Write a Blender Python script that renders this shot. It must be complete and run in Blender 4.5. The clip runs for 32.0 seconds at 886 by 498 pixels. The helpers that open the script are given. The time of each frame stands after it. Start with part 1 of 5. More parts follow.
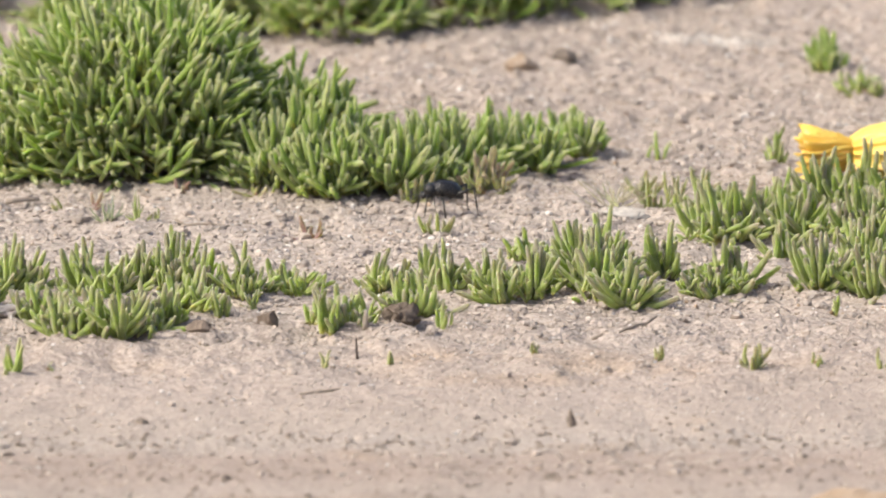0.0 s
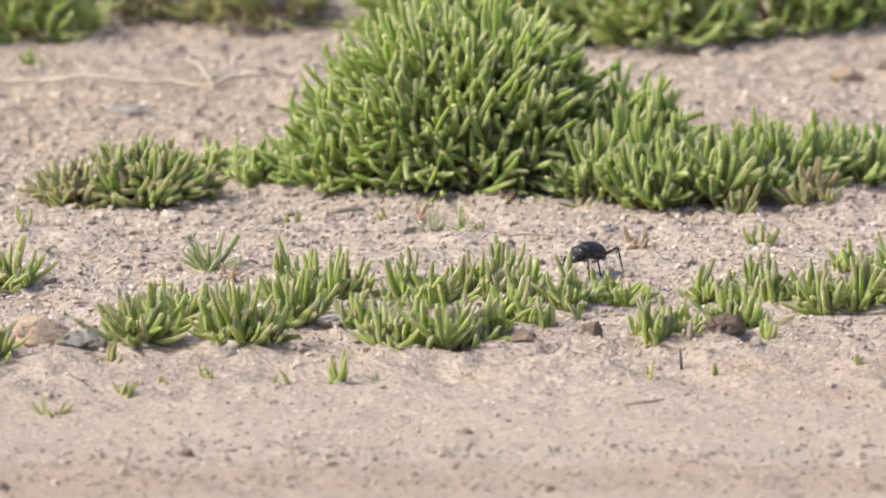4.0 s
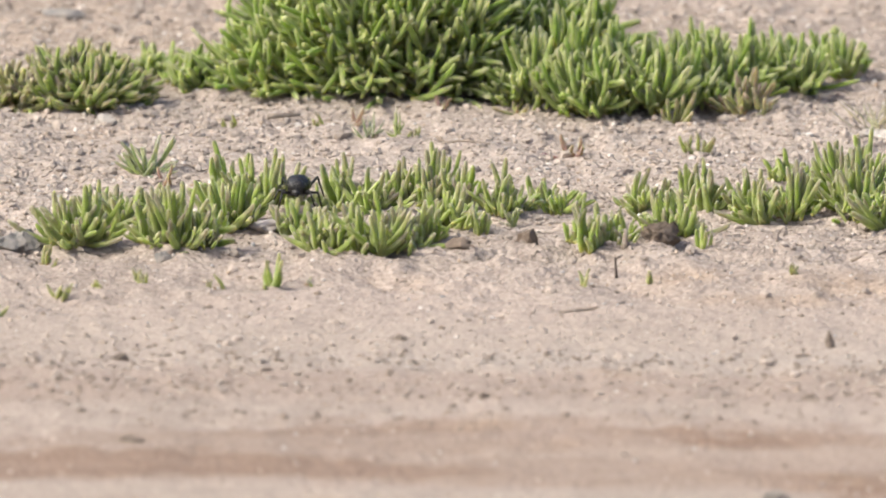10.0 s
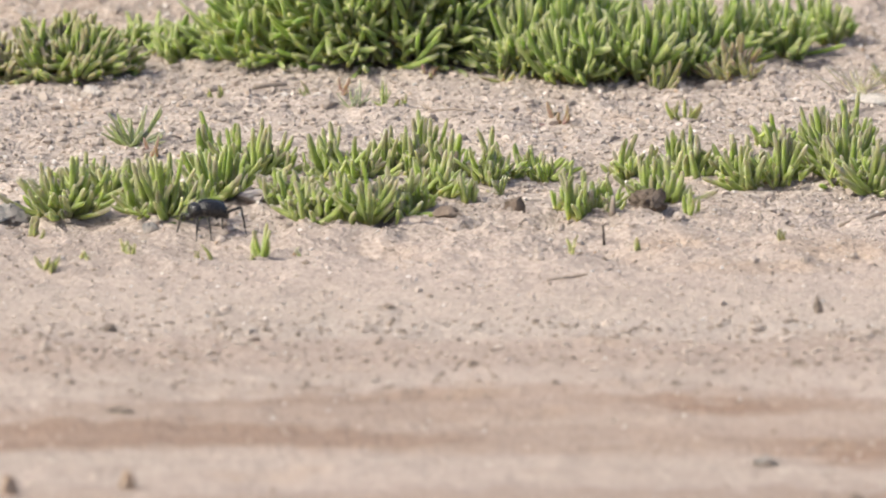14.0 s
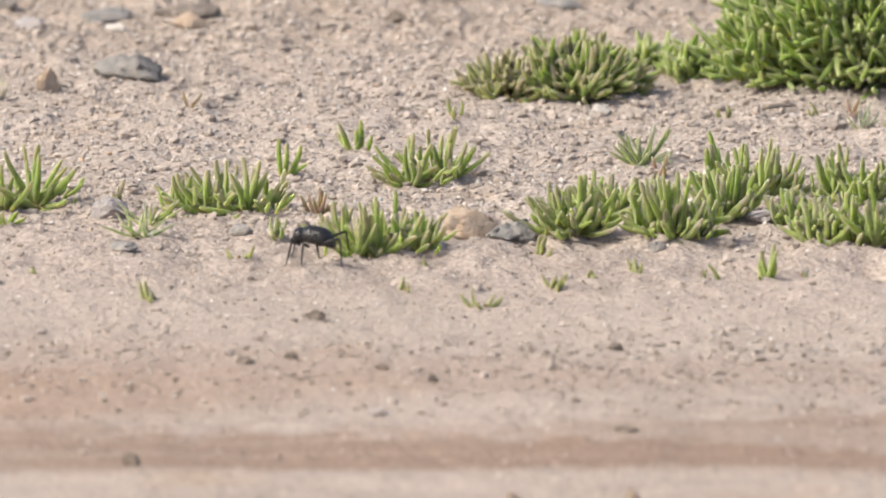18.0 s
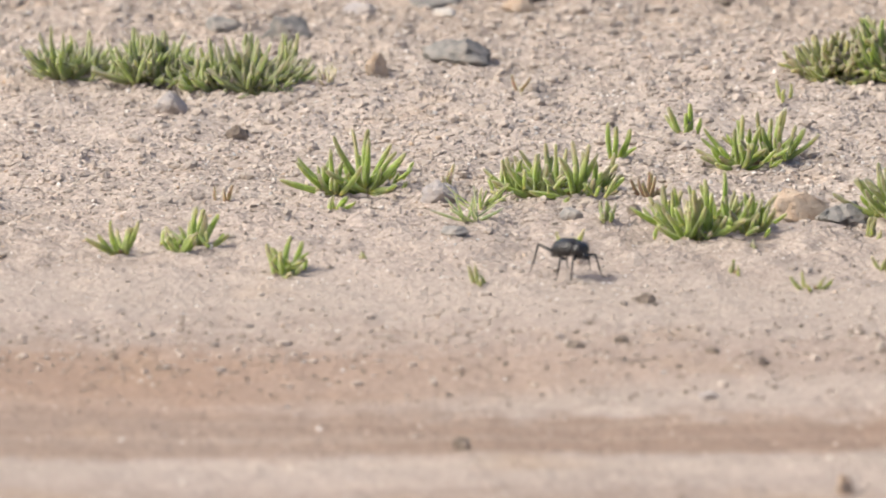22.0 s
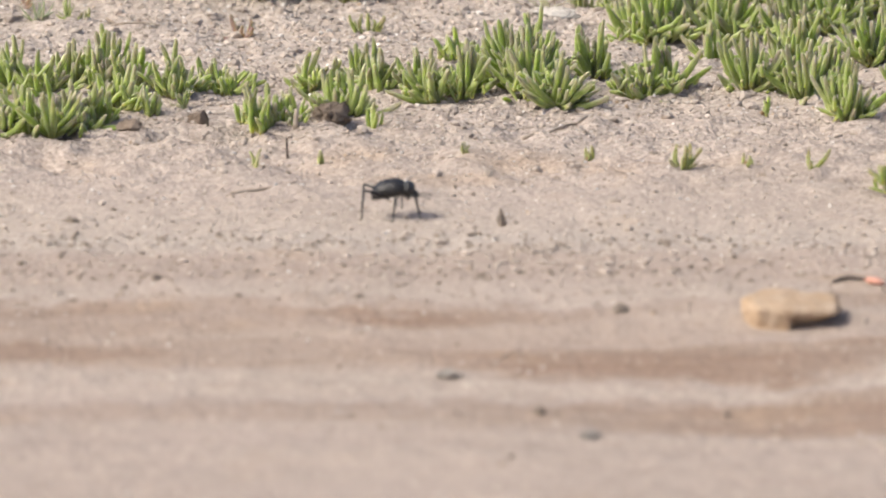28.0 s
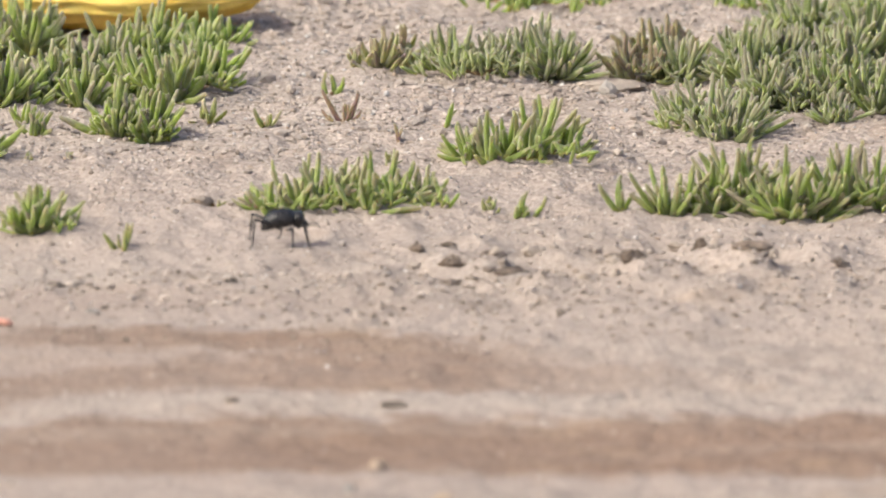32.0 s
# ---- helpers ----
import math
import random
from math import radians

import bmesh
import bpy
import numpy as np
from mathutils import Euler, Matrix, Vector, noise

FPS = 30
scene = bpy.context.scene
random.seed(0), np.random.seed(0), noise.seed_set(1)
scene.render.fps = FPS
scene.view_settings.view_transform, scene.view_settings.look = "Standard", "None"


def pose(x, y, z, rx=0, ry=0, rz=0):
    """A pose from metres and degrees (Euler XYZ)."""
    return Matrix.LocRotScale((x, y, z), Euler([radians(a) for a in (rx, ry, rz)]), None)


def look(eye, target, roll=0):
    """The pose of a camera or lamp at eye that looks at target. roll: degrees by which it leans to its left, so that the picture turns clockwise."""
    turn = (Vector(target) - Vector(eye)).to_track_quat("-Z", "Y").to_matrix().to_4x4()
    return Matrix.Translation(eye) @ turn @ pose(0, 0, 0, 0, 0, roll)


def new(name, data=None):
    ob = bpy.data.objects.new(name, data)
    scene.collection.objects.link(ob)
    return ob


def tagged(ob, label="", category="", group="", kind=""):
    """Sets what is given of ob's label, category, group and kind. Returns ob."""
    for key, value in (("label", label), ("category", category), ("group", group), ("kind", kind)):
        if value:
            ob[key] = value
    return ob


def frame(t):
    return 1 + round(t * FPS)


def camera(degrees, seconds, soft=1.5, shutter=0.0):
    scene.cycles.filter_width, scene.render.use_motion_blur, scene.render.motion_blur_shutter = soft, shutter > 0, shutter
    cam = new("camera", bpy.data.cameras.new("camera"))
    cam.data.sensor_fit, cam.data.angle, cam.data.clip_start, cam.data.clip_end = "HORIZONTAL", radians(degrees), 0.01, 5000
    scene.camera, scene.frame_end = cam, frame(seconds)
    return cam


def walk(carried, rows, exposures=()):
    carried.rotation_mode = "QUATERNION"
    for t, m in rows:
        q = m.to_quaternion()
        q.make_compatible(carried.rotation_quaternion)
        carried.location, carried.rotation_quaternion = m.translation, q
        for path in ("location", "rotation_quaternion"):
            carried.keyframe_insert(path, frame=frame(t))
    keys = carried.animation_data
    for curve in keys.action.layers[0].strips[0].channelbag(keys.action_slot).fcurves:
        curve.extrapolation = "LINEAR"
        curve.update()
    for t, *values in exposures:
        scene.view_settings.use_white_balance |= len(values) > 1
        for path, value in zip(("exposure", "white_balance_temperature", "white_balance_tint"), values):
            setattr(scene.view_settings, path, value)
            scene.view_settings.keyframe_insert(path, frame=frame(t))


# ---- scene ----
# ---------------------------------------------------------------- camera
EYE = (0.0, -6.381, 1.240)


def pan(yaw, pitch, roll):
    """The camera's pose: it stands in one place and turns to its left by yaw, up by pitch."""
    a, b = radians(yaw), radians(pitch)
    ahead = Vector((-math.sin(a) * math.cos(b), math.cos(a) * math.cos(b), math.sin(b)))
    return look(EYE, Vector(EYE) + ahead, roll)


cam = camera(3.6, 32.0, soft=1.9)
cam.data.dof.use_dof = True
cam.data.dof.focus_distance = 6.66
cam.data.dof.aperture_fstop = 17.0
walk(cam, [
    (0, pan(-1.277, -10.593, -0.167)), (0.5, pan(-1.145, -10.520, -0.402)), (1, pan(-1.028, -10.505, -0.128)),
    (1.5, pan(-0.922, -10.528, -0.437)), (2, pan(-0.673, -10.523, -0.335)), (2.5, pan(-0.192, -10.525, -0.544)),
    (4.5, pan(0.074, -10.573, -0.215)), (5, pan(-0.110, -10.667, -0.141)), (5.5, pan(-0.355, -10.773, -0.150)),
    (6, pan(-0.316, -10.899, -0.159)), (6.5, pan(-0.296, -10.963, -0.170)), (7, pan(-0.249, -11.016, -0.164)),
    (7.5, pan(-0.173, -11.052, -0.080)), (8, pan(-0.174, -11.013, 0.014)), (8.5, pan(-0.152, -10.959, 0.051)),
    (9, pan(-0.145, -10.909, 0.114)), (9.5, pan(-0.221, -10.895, 0.287)), (10, pan(-0.202, -10.925, 0.280)),
    (10.5, pan(-0.166, -10.970, 0.241)), (11, pan(-0.092, -10.976, 0.242)), (11.5, pan(-0.069, -10.958, 0.077)),
    (12, pan(-0.092, -10.914, 0.068)), (12.5, pan(-0.209, -10.867, -0.107)), (13, pan(-0.270, -10.888, -0.222)),
    (13.5, pan(-0.297, -10.970, -0.201)), (15.5, pan(0.373, -11.173, -0.089)), (16, pan(0.702, -11.149, -0.004)),
    (16.5, pan(0.968, -11.102, 0.079)), (17, pan(1.260, -11.047, 0.037)), (17.5, pan(1.579, -10.995, -0.009)),
    (18, pan(1.846, -10.970, 0.014)), (18.5, pan(2.124, -10.959, 0.017)), (19, pan(2.497, -10.907, -0.005)),
    (19.5, pan(2.768, -10.819, -0.157)), (20, pan(3.039, -10.731, -0.343)), (20.5, pan(3.303, -10.717, -0.383)),
    (21, pan(3.499, -10.794, -0.423)), (21.5, pan(3.436, -10.900, -0.507)), (22, pan(3.212, -11.031, -0.529)),
    (22.5, pan(2.817, -11.138, -0.481)), (23, pan(2.619, -11.215, -0.283)), (23.5, pan(2.395, -11.252, -0.240)),
    (24, pan(2.193, -11.303, -0.046)), (24.5, pan(1.726, -11.307, 0.206)), (26.5, pan(-0.151, -11.328, -0.012)),
    (27, pan(-0.520, -11.396, -0.146)), (27.5, pan(-1.143, -11.417, -0.095)), (28, pan(-1.564, -11.408, 0.021)),
    (28.5, pan(-2.179, -11.403, 0.229)), (29, pan(-2.633, -11.392, 0.322)), (29.5, pan(-3.151, -11.359, 0.538)),
    (30, pan(-3.650, -11.342, 0.707)), (30.5, pan(-4.105, -11.319, 0.887)), (31, pan(-4.487, -11.274, 0.980)),
    (31.5, pan(-4.847, -11.261, 0.966)), (32, pan(-5.175, -11.211, 0.997)),
], exposures=[(0, 0.60), (13, 0.60), (17, 0.56), (24, 0.56), (32, 0.49)])

# ---------------------------------------------------------------- light
SUN_HEIGHT, SUN_FROM = 47.0, 250.0
world = bpy.data.worlds.new("sky")
scene.world = world
world.use_nodes = True
sky = world.node_tree.nodes.new("ShaderNodeTexSky")
sky.sky_type = "NISHITA"
sky.sun_disc = False
sky.sun_elevation, sky.sun_rotation = radians(SUN_HEIGHT), radians(SUN_FROM)
sky.air_density, sky.dust_density, sky.ozone_density = 0.7, 4.0, 0.4
world.node_tree.links.new(sky.outputs[0], world.node_tree.nodes["Background"].inputs[0])
world.node_tree.nodes["Background"].inputs[1].default_value = 0.15

sun_lamp = bpy.data.lights.new("sun", "SUN")
sun_lamp.energy, sun_lamp.angle, sun_lamp.color = 2.10, radians(0.5), (1.0, 0.985, 0.855)
sun = new("sun", sun_lamp)
sun_way = Vector((math.sin(radians(SUN_FROM)) * math.cos(radians(SUN_HEIGHT)), math.cos(radians(SUN_FROM)) * math.cos(radians(SUN_HEIGHT)), math.sin(radians(SUN_HEIGHT))))
sun.matrix_world = look(sun_way * 20, (0, 0, 0))


# ---------------------------------------------------------------- materials
class Nodes:
    """A small helper to wire a material."""

    def __init__(self, name):
        self.mat = bpy.data.materials.new(name)
        self.mat.use_nodes = True
        self.tree = self.mat.node_tree
        self.bsdf = self.tree.nodes["Principled BSDF"]

    def add(self, kind, **sets):
        node = self.tree.nodes.new("ShaderNode" + kind)
        for key, value in sets.items():
            node.inputs[key.replace("_", " ")].default_value = value
        return node

    def link(self, a, b):
        self.tree.links.new(a, b)

    def coords(self, which="Object"):
        return self.add("TexCoord").outputs[which]

    def noise(self, at, scale, detail=4.0, rough=0.55):
        n = self.add("TexNoise", Scale=scale, Detail=detail, Roughness=rough)
        self.link(at, n.inputs["Vector"])
        return n.outputs["Fac"]

    def ramp(self, fac, stops):
        n = self.add("ValToRGB")
        r = n.color_ramp
        while len(r.elements) < len(stops):
            r.elements.new(0.5)
        for e, (p, c) in zip(r.elements, stops):
            e.position, e.color = p, (*c, 1)
        self.link(fac, n.inputs["Fac"])
        return n.outputs["Color"]

    def mix(self, fac, a, b, blend="MIX"):
        n = self.tree.nodes.new("ShaderNodeMix")
        n.data_type, n.blend_type = "RGBA", blend
        for value, socket in ((fac, n.inputs[0]), (a, n.inputs[6]), (b, n.inputs[7])):
            if isinstance(value, (int, float)):
                socket.default_value = value
            elif isinstance(value, tuple):
                socket.default_value = (*value, 1)
            else:
                self.link(value, socket)
        return n.outputs[2]

    def math(self, op, a, b):
        n = self.tree.nodes.new("ShaderNodeMath")
        n.operation = op
        for value, socket in ((a, n.inputs[0]), (b, n.inputs[1])):
            if isinstance(value, (int, float)):
                socket.default_value = value
            else:
                self.link(value, socket)
        return n.outputs[0]

    def bump(self, height, strength, distance):
        n = self.add("Bump", Strength=strength, Distance=distance)
        self.link(height, n.inputs["Height"])
        self.link(n.outputs["Normal"], self.bsdf.inputs["Normal"])

    def done(self, colour, rough=0.9, spec=0.3):
        if isinstance(colour, tuple):
            self.bsdf.inputs["Base Color"].default_value = (*colour, 1)
        else:
            self.link(colour, self.bsdf.inputs["Base Color"])
        if isinstance(rough, (int, float)):
            self.bsdf.inputs["Roughness"].default_value = rough
        else:
            self.link(rough, self.bsdf.inputs["Roughness"])
        self.bsdf.inputs["Specular IOR Level"].default_value = spec
        return self.mat


def soil_material():
    """Pale sandy soil with brown bands of a wheel track across its near part."""
    n = Nodes("sandy_soil")
    at = n.coords()
    big, mid, fine = n.noise(at, 6.0, 3), n.noise(at, 45.0, 4), n.noise(at, 420.0, 3, 0.7)
    sand = n.ramp(mid, [(0.25, (0.345, 0.281, 0.237)), (0.5, (0.402, 0.332, 0.282)), (0.75, (0.456, 0.384, 0.331))])
    sand = n.mix(n.ramp(big, [(0.42, (0, 0, 0)), (0.62, (1, 1, 1))]), sand, (0.436, 0.361, 0.310))
    # the bands lie along x; a long noise makes their edges uneven
    stretch = n.add("Mapping")
    stretch.inputs["Scale"].default_value = (2.2, 14.0, 1.0)
    n.link(at, stretch.inputs["Vector"])
    wave = n.noise(stretch.outputs[0], 1.0, 5, 0.6)
    split = n.add("SeparateXYZ")
    n.link(at, split.inputs[0])
    across = n.math("ADD", split.outputs["Y"], n.math("MULTIPLY", n.math("SUBTRACT", wave, 0.5), 0.10))
    across = n.math("ADD", across, n.math("MULTIPLY", n.math("SUBTRACT", mid, 0.5), 0.05))
    edge = n.math("ADD", split.outputs["Y"], n.math("MULTIPLY", n.math("SUBTRACT", wave, 0.5), 0.045))
    edge = n.math("ADD", edge, n.math("MULTIPLY", n.math("SUBTRACT", mid, 0.5), 0.05))
    place = n.math("ADD", across, 1.0)

    def g(v):
        return (v,) * 3

    def strip(stops, soft):
        """One worn strip along x: stops of (x, far edge, near edge, strength)."""
        along = n.math("DIVIDE", n.math("ADD", split.outputs["X"], 0.7), 1.6)
        ways = [n.ramp(along, [((st[0] + 0.7) / 1.6, g(v)) for st, v in zip(stops, values)]) for values in
                ([(st[1] + st[2]) / 2 + 0.8 for st in stops], [(st[1] - st[2]) / 2 for st in stops], [st[3] for st in stops])]
        off = n.math("ABSOLUTE", n.math("SUBTRACT", n.math("ADD", edge, 0.8), ways[0]), 0.0)
        inside = n.math("DIVIDE", n.math("SUBTRACT", ways[1], off), soft)
        mask = n.ramp(n.math("ADD", inside, 0.5), [(0.0, g(0)), (1.0, g(1))])
        return n.mix(1.0, mask, ways[2], "MULTIPLY")

    main = strip([(-0.45, -0.385, -0.495, 0.72), (-0.25, -0.398, -0.489, 0.85), (-0.06, -0.412, -0.472, 0.9), (0.02, -0.440, -0.477, 0.85), (0.07, -0.462, -0.497, 0.5), (0.14, -0.453, -0.486, 0.6),
                  (0.20, -0.462, -0.522, 0.95), (0.31, -0.452, -0.523, 0.95), (0.375, -0.415, -0.478, 0.75), (0.47, -0.385, -0.466, 0.75), (0.55, -0.385, -0.468, 0.85), (0.60, -0.40, -0.472, 0.45), (0.68, -0.42, -0.45, 0.0)], 0.022)
    upper = strip([(-0.15, -0.395, -0.413, 0.3), (-0.04, -0.358, -0.388, 0.7), (0.02, -0.348, -0.378, 0.8), (0.07, -0.344, -0.388, 0.45), (0.145, -0.384, -0.414, 1.0), (0.23, -0.380, -0.406, 0.5), (0.30, -0.36, -0.39, 0.2),
                   (0.375, -0.336, -0.384, 0.8), (0.475, -0.339, -0.385, 1.0), (0.55, -0.350, -0.402, 0.9), (0.61, -0.37, -0.41, 0.0)], 0.018)
    lower = strip([(-0.40, -0.56, -0.61, 0.2), (-0.05, -0.568, -0.594, 0.35), (0.14, -0.566, -0.613, 0.4), (0.21, -0.560, -0.615, 0.7), (0.30, -0.551, -0.627, 0.85), (0.375, -0.515, -0.637, 0.85),
                   (0.47, -0.512, -0.634, 0.95), (0.55, -0.522, -0.634, 1.0), (0.68, -0.513, -0.641, 1.0)], 0.022)
    ruddy = strip([(-0.44, -0.255, -0.388, 0.85), (-0.35, -0.256, -0.375, 0.6), (-0.26, -0.255, -0.335, 0.42), (-0.18, -0.25, -0.32, 0.25), (-0.06, -0.26, -0.29, 0.0)], 0.045)
    dull = strip([(-0.5, -0.19, -0.25, 0.3), (-0.2, -0.215, -0.30, 0.45), (0.1, -0.215, -0.31, 0.5), (0.3, -0.22, -0.32, 0.45), (0.7, -0.20, -0.27, 0.3)], 0.04)
    light = strip([(-0.5, -0.09, -0.16, 0.4), (0.0, -0.13, -0.205, 0.55), (0.25, -0.14, -0.20, 0.5), (0.5, -0.20, -0.27, 0.35)], 0.05)
    pale = strip([(0.30, -0.49, -0.51, 0.0), (0.40, -0.478, -0.513, 0.4), (0.60, -0.476, -0.516, 0.55), (0.72, -0.43, -0.505, 0.5)], 0.014)
    near = strip([(-0.6, -0.60, -1.1, 0.45), (0.1, -0.61, -1.1, 0.45), (0.8, -0.65, -1.1, 0.3)], 0.06)
    fill = strip([(-0.20, -0.39, -0.48, 0.3), (-0.05, -0.36, -0.475, 0.5), (0.06, -0.348, -0.495, 0.5), (0.20, -0.38, -0.50, 0.45), (0.30, -0.40, -0.50, 0.3), (0.42, -0.36, -0.47, 0.35), (0.58, -0.38, -0.46, 0.3), (0.64, -0.39, -0.45, 0.0)], 0.03)
    main = n.mix(1.0, main, fill, "LIGHTEN")
    band = n.mix(1.0, n.mix(1.0, main, upper, "LIGHTEN"), lower, "LIGHTEN")
    streak = n.add("Mapping")
    streak.inputs["Scale"].default_value = (9.0, 120.0, 1.0)
    n.link(at, streak.inputs["Vector"])
    streaks = n.ramp(n.noise(streak.outputs[0], 1.0, 4, 0.6), [(0.30, (0.75,) * 3), (0.62, (1.0,) * 3)])
    amount = n.mix(1.0, band, streaks, "MULTIPLY")
    soil = n.mix(n.mix(1.0, ruddy, streaks, "MULTIPLY"), sand, (0.325, 0.215, 0.152))
    soil = n.mix(near, soil, (0.345, 0.275, 0.240))
    soil = n.mix(dull, soil, (0.365, 0.283, 0.235))
    soil = n.mix(light, soil, (0.442, 0.373, 0.316))
    soil = n.mix(amount, soil, (0.262, 0.177, 0.128))
    soil = n.mix(pale, soil, (0.42, 0.355, 0.305))
    for cx, cy, rx, ry, colour, most in ((0.215, -0.035, 0.055, 0.03, (0.42, 0.30, 0.20), 0.4), (0.17, -0.075, 0.06, 0.018, (0.40, 0.29, 0.20), 0.35), (0.12, -0.215, 0.40, 0.035, (0.445, 0.385, 0.335), 0.6), (0.305, 0.83, 0.05, 0.03, (0.60, 0.55, 0.49), 0.8), (-0.25, 0.64, 0.50, 0.17, (0.375, 0.292, 0.222), 0.35), (0.0, 0.25, 0.9, 0.30, (0.44, 0.375, 0.325), 0.6)):
        spot = n.add("Mapping")
        spot.inputs["Location"].default_value = (-cx / rx, -cy / ry, 0)
        spot.inputs["Scale"].default_value = (1 / rx, 1 / ry, 0)
        n.link(at, spot.inputs["Vector"])
        long = n.tree.nodes.new("ShaderNodeVectorMath")
        long.operation = "LENGTH"
        n.link(spot.outputs[0], long.inputs[0])
        ragged = n.math("ADD", long.outputs["Value"], n.math("MULTIPLY", n.math("SUBTRACT", wave, 0.5), 1.4))
        soil = n.mix(n.ramp(ragged, [(0.35, (most,) * 3), (0.95, (0, 0, 0))]), soil, colour)
    # lighter streaks paint in the light on ridges that the sun barely models
    streak2 = n.add("Mapping")
    streak2.inputs["Scale"].default_value = (2.6, 32.0, 1.0)
    n.link(at, streak2.inputs["Vector"])
    lit_ridges = n.ramp(n.noise(streak2.outputs[0], 1.0, 4, 0.55), [(0.50, (0, 0, 0)), (0.68, (0.3,) * 3)])
    worn = n.ramp(place, [(0.2, (1, 1, 1)), (0.60, (1, 1, 1)), (0.68, (0, 0, 0))])
    soil = n.mix(n.mix(1.0, lit_ridges, worn, "MULTIPLY"), soil, (0.455, 0.38, 0.315))
    # ochre stains on the gravelly part
    stain = n.ramp(n.noise(at, 11.0, 3), [(0.60, (0, 0, 0)), (0.72, (0.38,) * 3)])
    soil = n.mix(stain, soil, (0.40, 0.285, 0.19))
    lumps = n.add("TexVoronoi", Scale=330.0)
    n.link(at, lumps.inputs["Vector"])
    tone = n.ramp(lumps.outputs["Color"], [(0.15, (0.80, 0.79, 0.78)), (0.5, (1, 1, 1)), (0.85, (1.20, 1.20, 1.20))])
    crust = n.ramp(n.math("ADD", across, 0.5), [(0.16, (0.1,) * 3), (0.40, (0.35,) * 3), (0.52, (0.9,) * 3), (1.0, (0.9,) * 3)])
    soil = n.mix(crust, soil, n.mix(1.0, soil, tone, "MULTIPLY"))
    grains = n.ramp(fine, [(0.30, (0.62, 0.60, 0.58)), (0.5, (1, 1, 1)), (0.72, (1.18, 1.16, 1.14))])
    soil = n.mix(0.8, soil, grains, "MULTIPLY")
    height = n.math("ADD", n.math("MULTIPLY", n.noise(at, 170.0, 5, 0.65), 1.0), n.math("MULTIPLY", fine, 0.5))
    height = n.math("SUBTRACT", height, n.math("MULTIPLY", n.math("MULTIPLY", lumps.outputs["Distance"], crust), 0.5))
    pits = n.ramp(n.noise(at, 240.0, 3, 0.6), [(0.30, (0, 0, 0)), (0.44, (1, 1, 1))])
    height = n.math("ADD", height, n.math("MULTIPLY", pits, 0.45))
    n.bump(height, 0.62, 0.004)
    return n.done(soil, 0.95, 0.15)


def stone_material(name, low, high, grain=240.0, per="Object", dusty=0.8):
    n = Nodes(name)
    at = n.coords()
    rnd = n.add("ObjectInfo").outputs["Random"] if per == "Object" else n.add("NewGeometry").outputs["Random Per Island"]
    body = n.ramp(n.noise(at, grain, 4), [(0.3, low), (0.7, high)])
    body = n.mix(1.0, body, n.ramp(rnd, [(0.0, (0.78,) * 3), (1.0, (1.25,) * 3)]), "MULTIPLY")
    dust = n.ramp(n.noise(at, grain * 0.45, 4, 0.65), [(0.42, (0, 0, 0)), (0.68, (dusty,) * 3)])
    body = n.mix(dust, body, (0.40, 0.33, 0.27))
    n.bump(n.noise(at, grain * 1.6, 5, 0.7), 0.9, 0.0022)
    return n.done(body, 0.85, 0.25)


def gravel_material():
    n = Nodes("gravel_grains")
    rnd = n.add("NewGeometry").outputs["Random Per Island"]
    body = n.ramp(rnd, [(0.0, (0.23, 0.188, 0.152)), (0.10, (0.33, 0.272, 0.224)), (0.3, (0.45, 0.375, 0.316)), (0.6, (0.515, 0.44, 0.377)), (0.80, (0.565, 0.50, 0.44)),
                        (0.84, (0.45, 0.33, 0.23)), (0.87, (0.34, 0.335, 0.33)), (0.92, (0.60, 0.55, 0.50)), (1.0, (0.74, 0.69, 0.635))])
    n.bump(n.noise(n.coords(), 700.0, 3), 0.5, 0.001)
    return n.done(body, 0.9, 0.2)


def leaf_material(name, base, body, light, tip, tip_from):
    """Fleshy leaf: colour runs along its length (the mesh's UV), with glassy bumps on its skin."""
    n = Nodes(name)
    split = n.add("SeparateXYZ")
    n.link(n.coords("UV"), split.inputs[0])
    along = split.outputs["Y"]
    at = n.coords()
    rnd = n.add("ObjectInfo").outputs["Random"]
    isle = n.add("NewGeometry").outputs["Random Per Island"]
    mixed = n.math("FRACT", n.math("ADD", rnd, isle), 0.0)
    green = n.mix(mixed, body, light)
    shade = n.math("ADD", along, n.math("MULTIPLY", n.math("SUBTRACT", mixed, 0.5), 0.35))
    foot = n.ramp(along, [(0.0, (1, 1, 1)), (0.22, (0, 0, 0))])
    head = n.ramp(shade, [(tip_from, (0, 0, 0)), (min(tip_from + 0.3, 1.0), (1, 1, 1))])
    colour = n.mix(foot, green, base)
    colour = n.mix(head, colour, tip)
    geo = n.add("NewGeometry").outputs["Position"]
    blotch = n.ramp(n.noise(geo, 260.0, 3), [(0.35, (0.82,) * 3), (0.65, (1.15,) * 3)])
    colour = n.mix(1.0, colour, blotch, "MULTIPLY")
    cells = n.add("TexVoronoi", Scale=1100.0)
    n.link(geo, cells.inputs["Vector"])
    n.bump(cells.outputs["Distance"], 0.45, 0.0009)
    n.bsdf.inputs["Subsurface Weight"].default_value = 1.0
    n.bsdf.inputs["Subsurface Radius"].default_value = (0.0085, 0.0100, 0.0045)
    n.bsdf.inputs["Subsurface Scale"].default_value = 1.0
    n.bsdf.inputs["Sheen Weight"].default_value = 0.18
    n.bsdf.inputs["Sheen Roughness"].default_value = 0.6
    n.bsdf.inputs["Sheen Tint"].default_value = (0.92, 1.0, 0.78, 1)
    return n.done(colour, 0.62, 0.22)


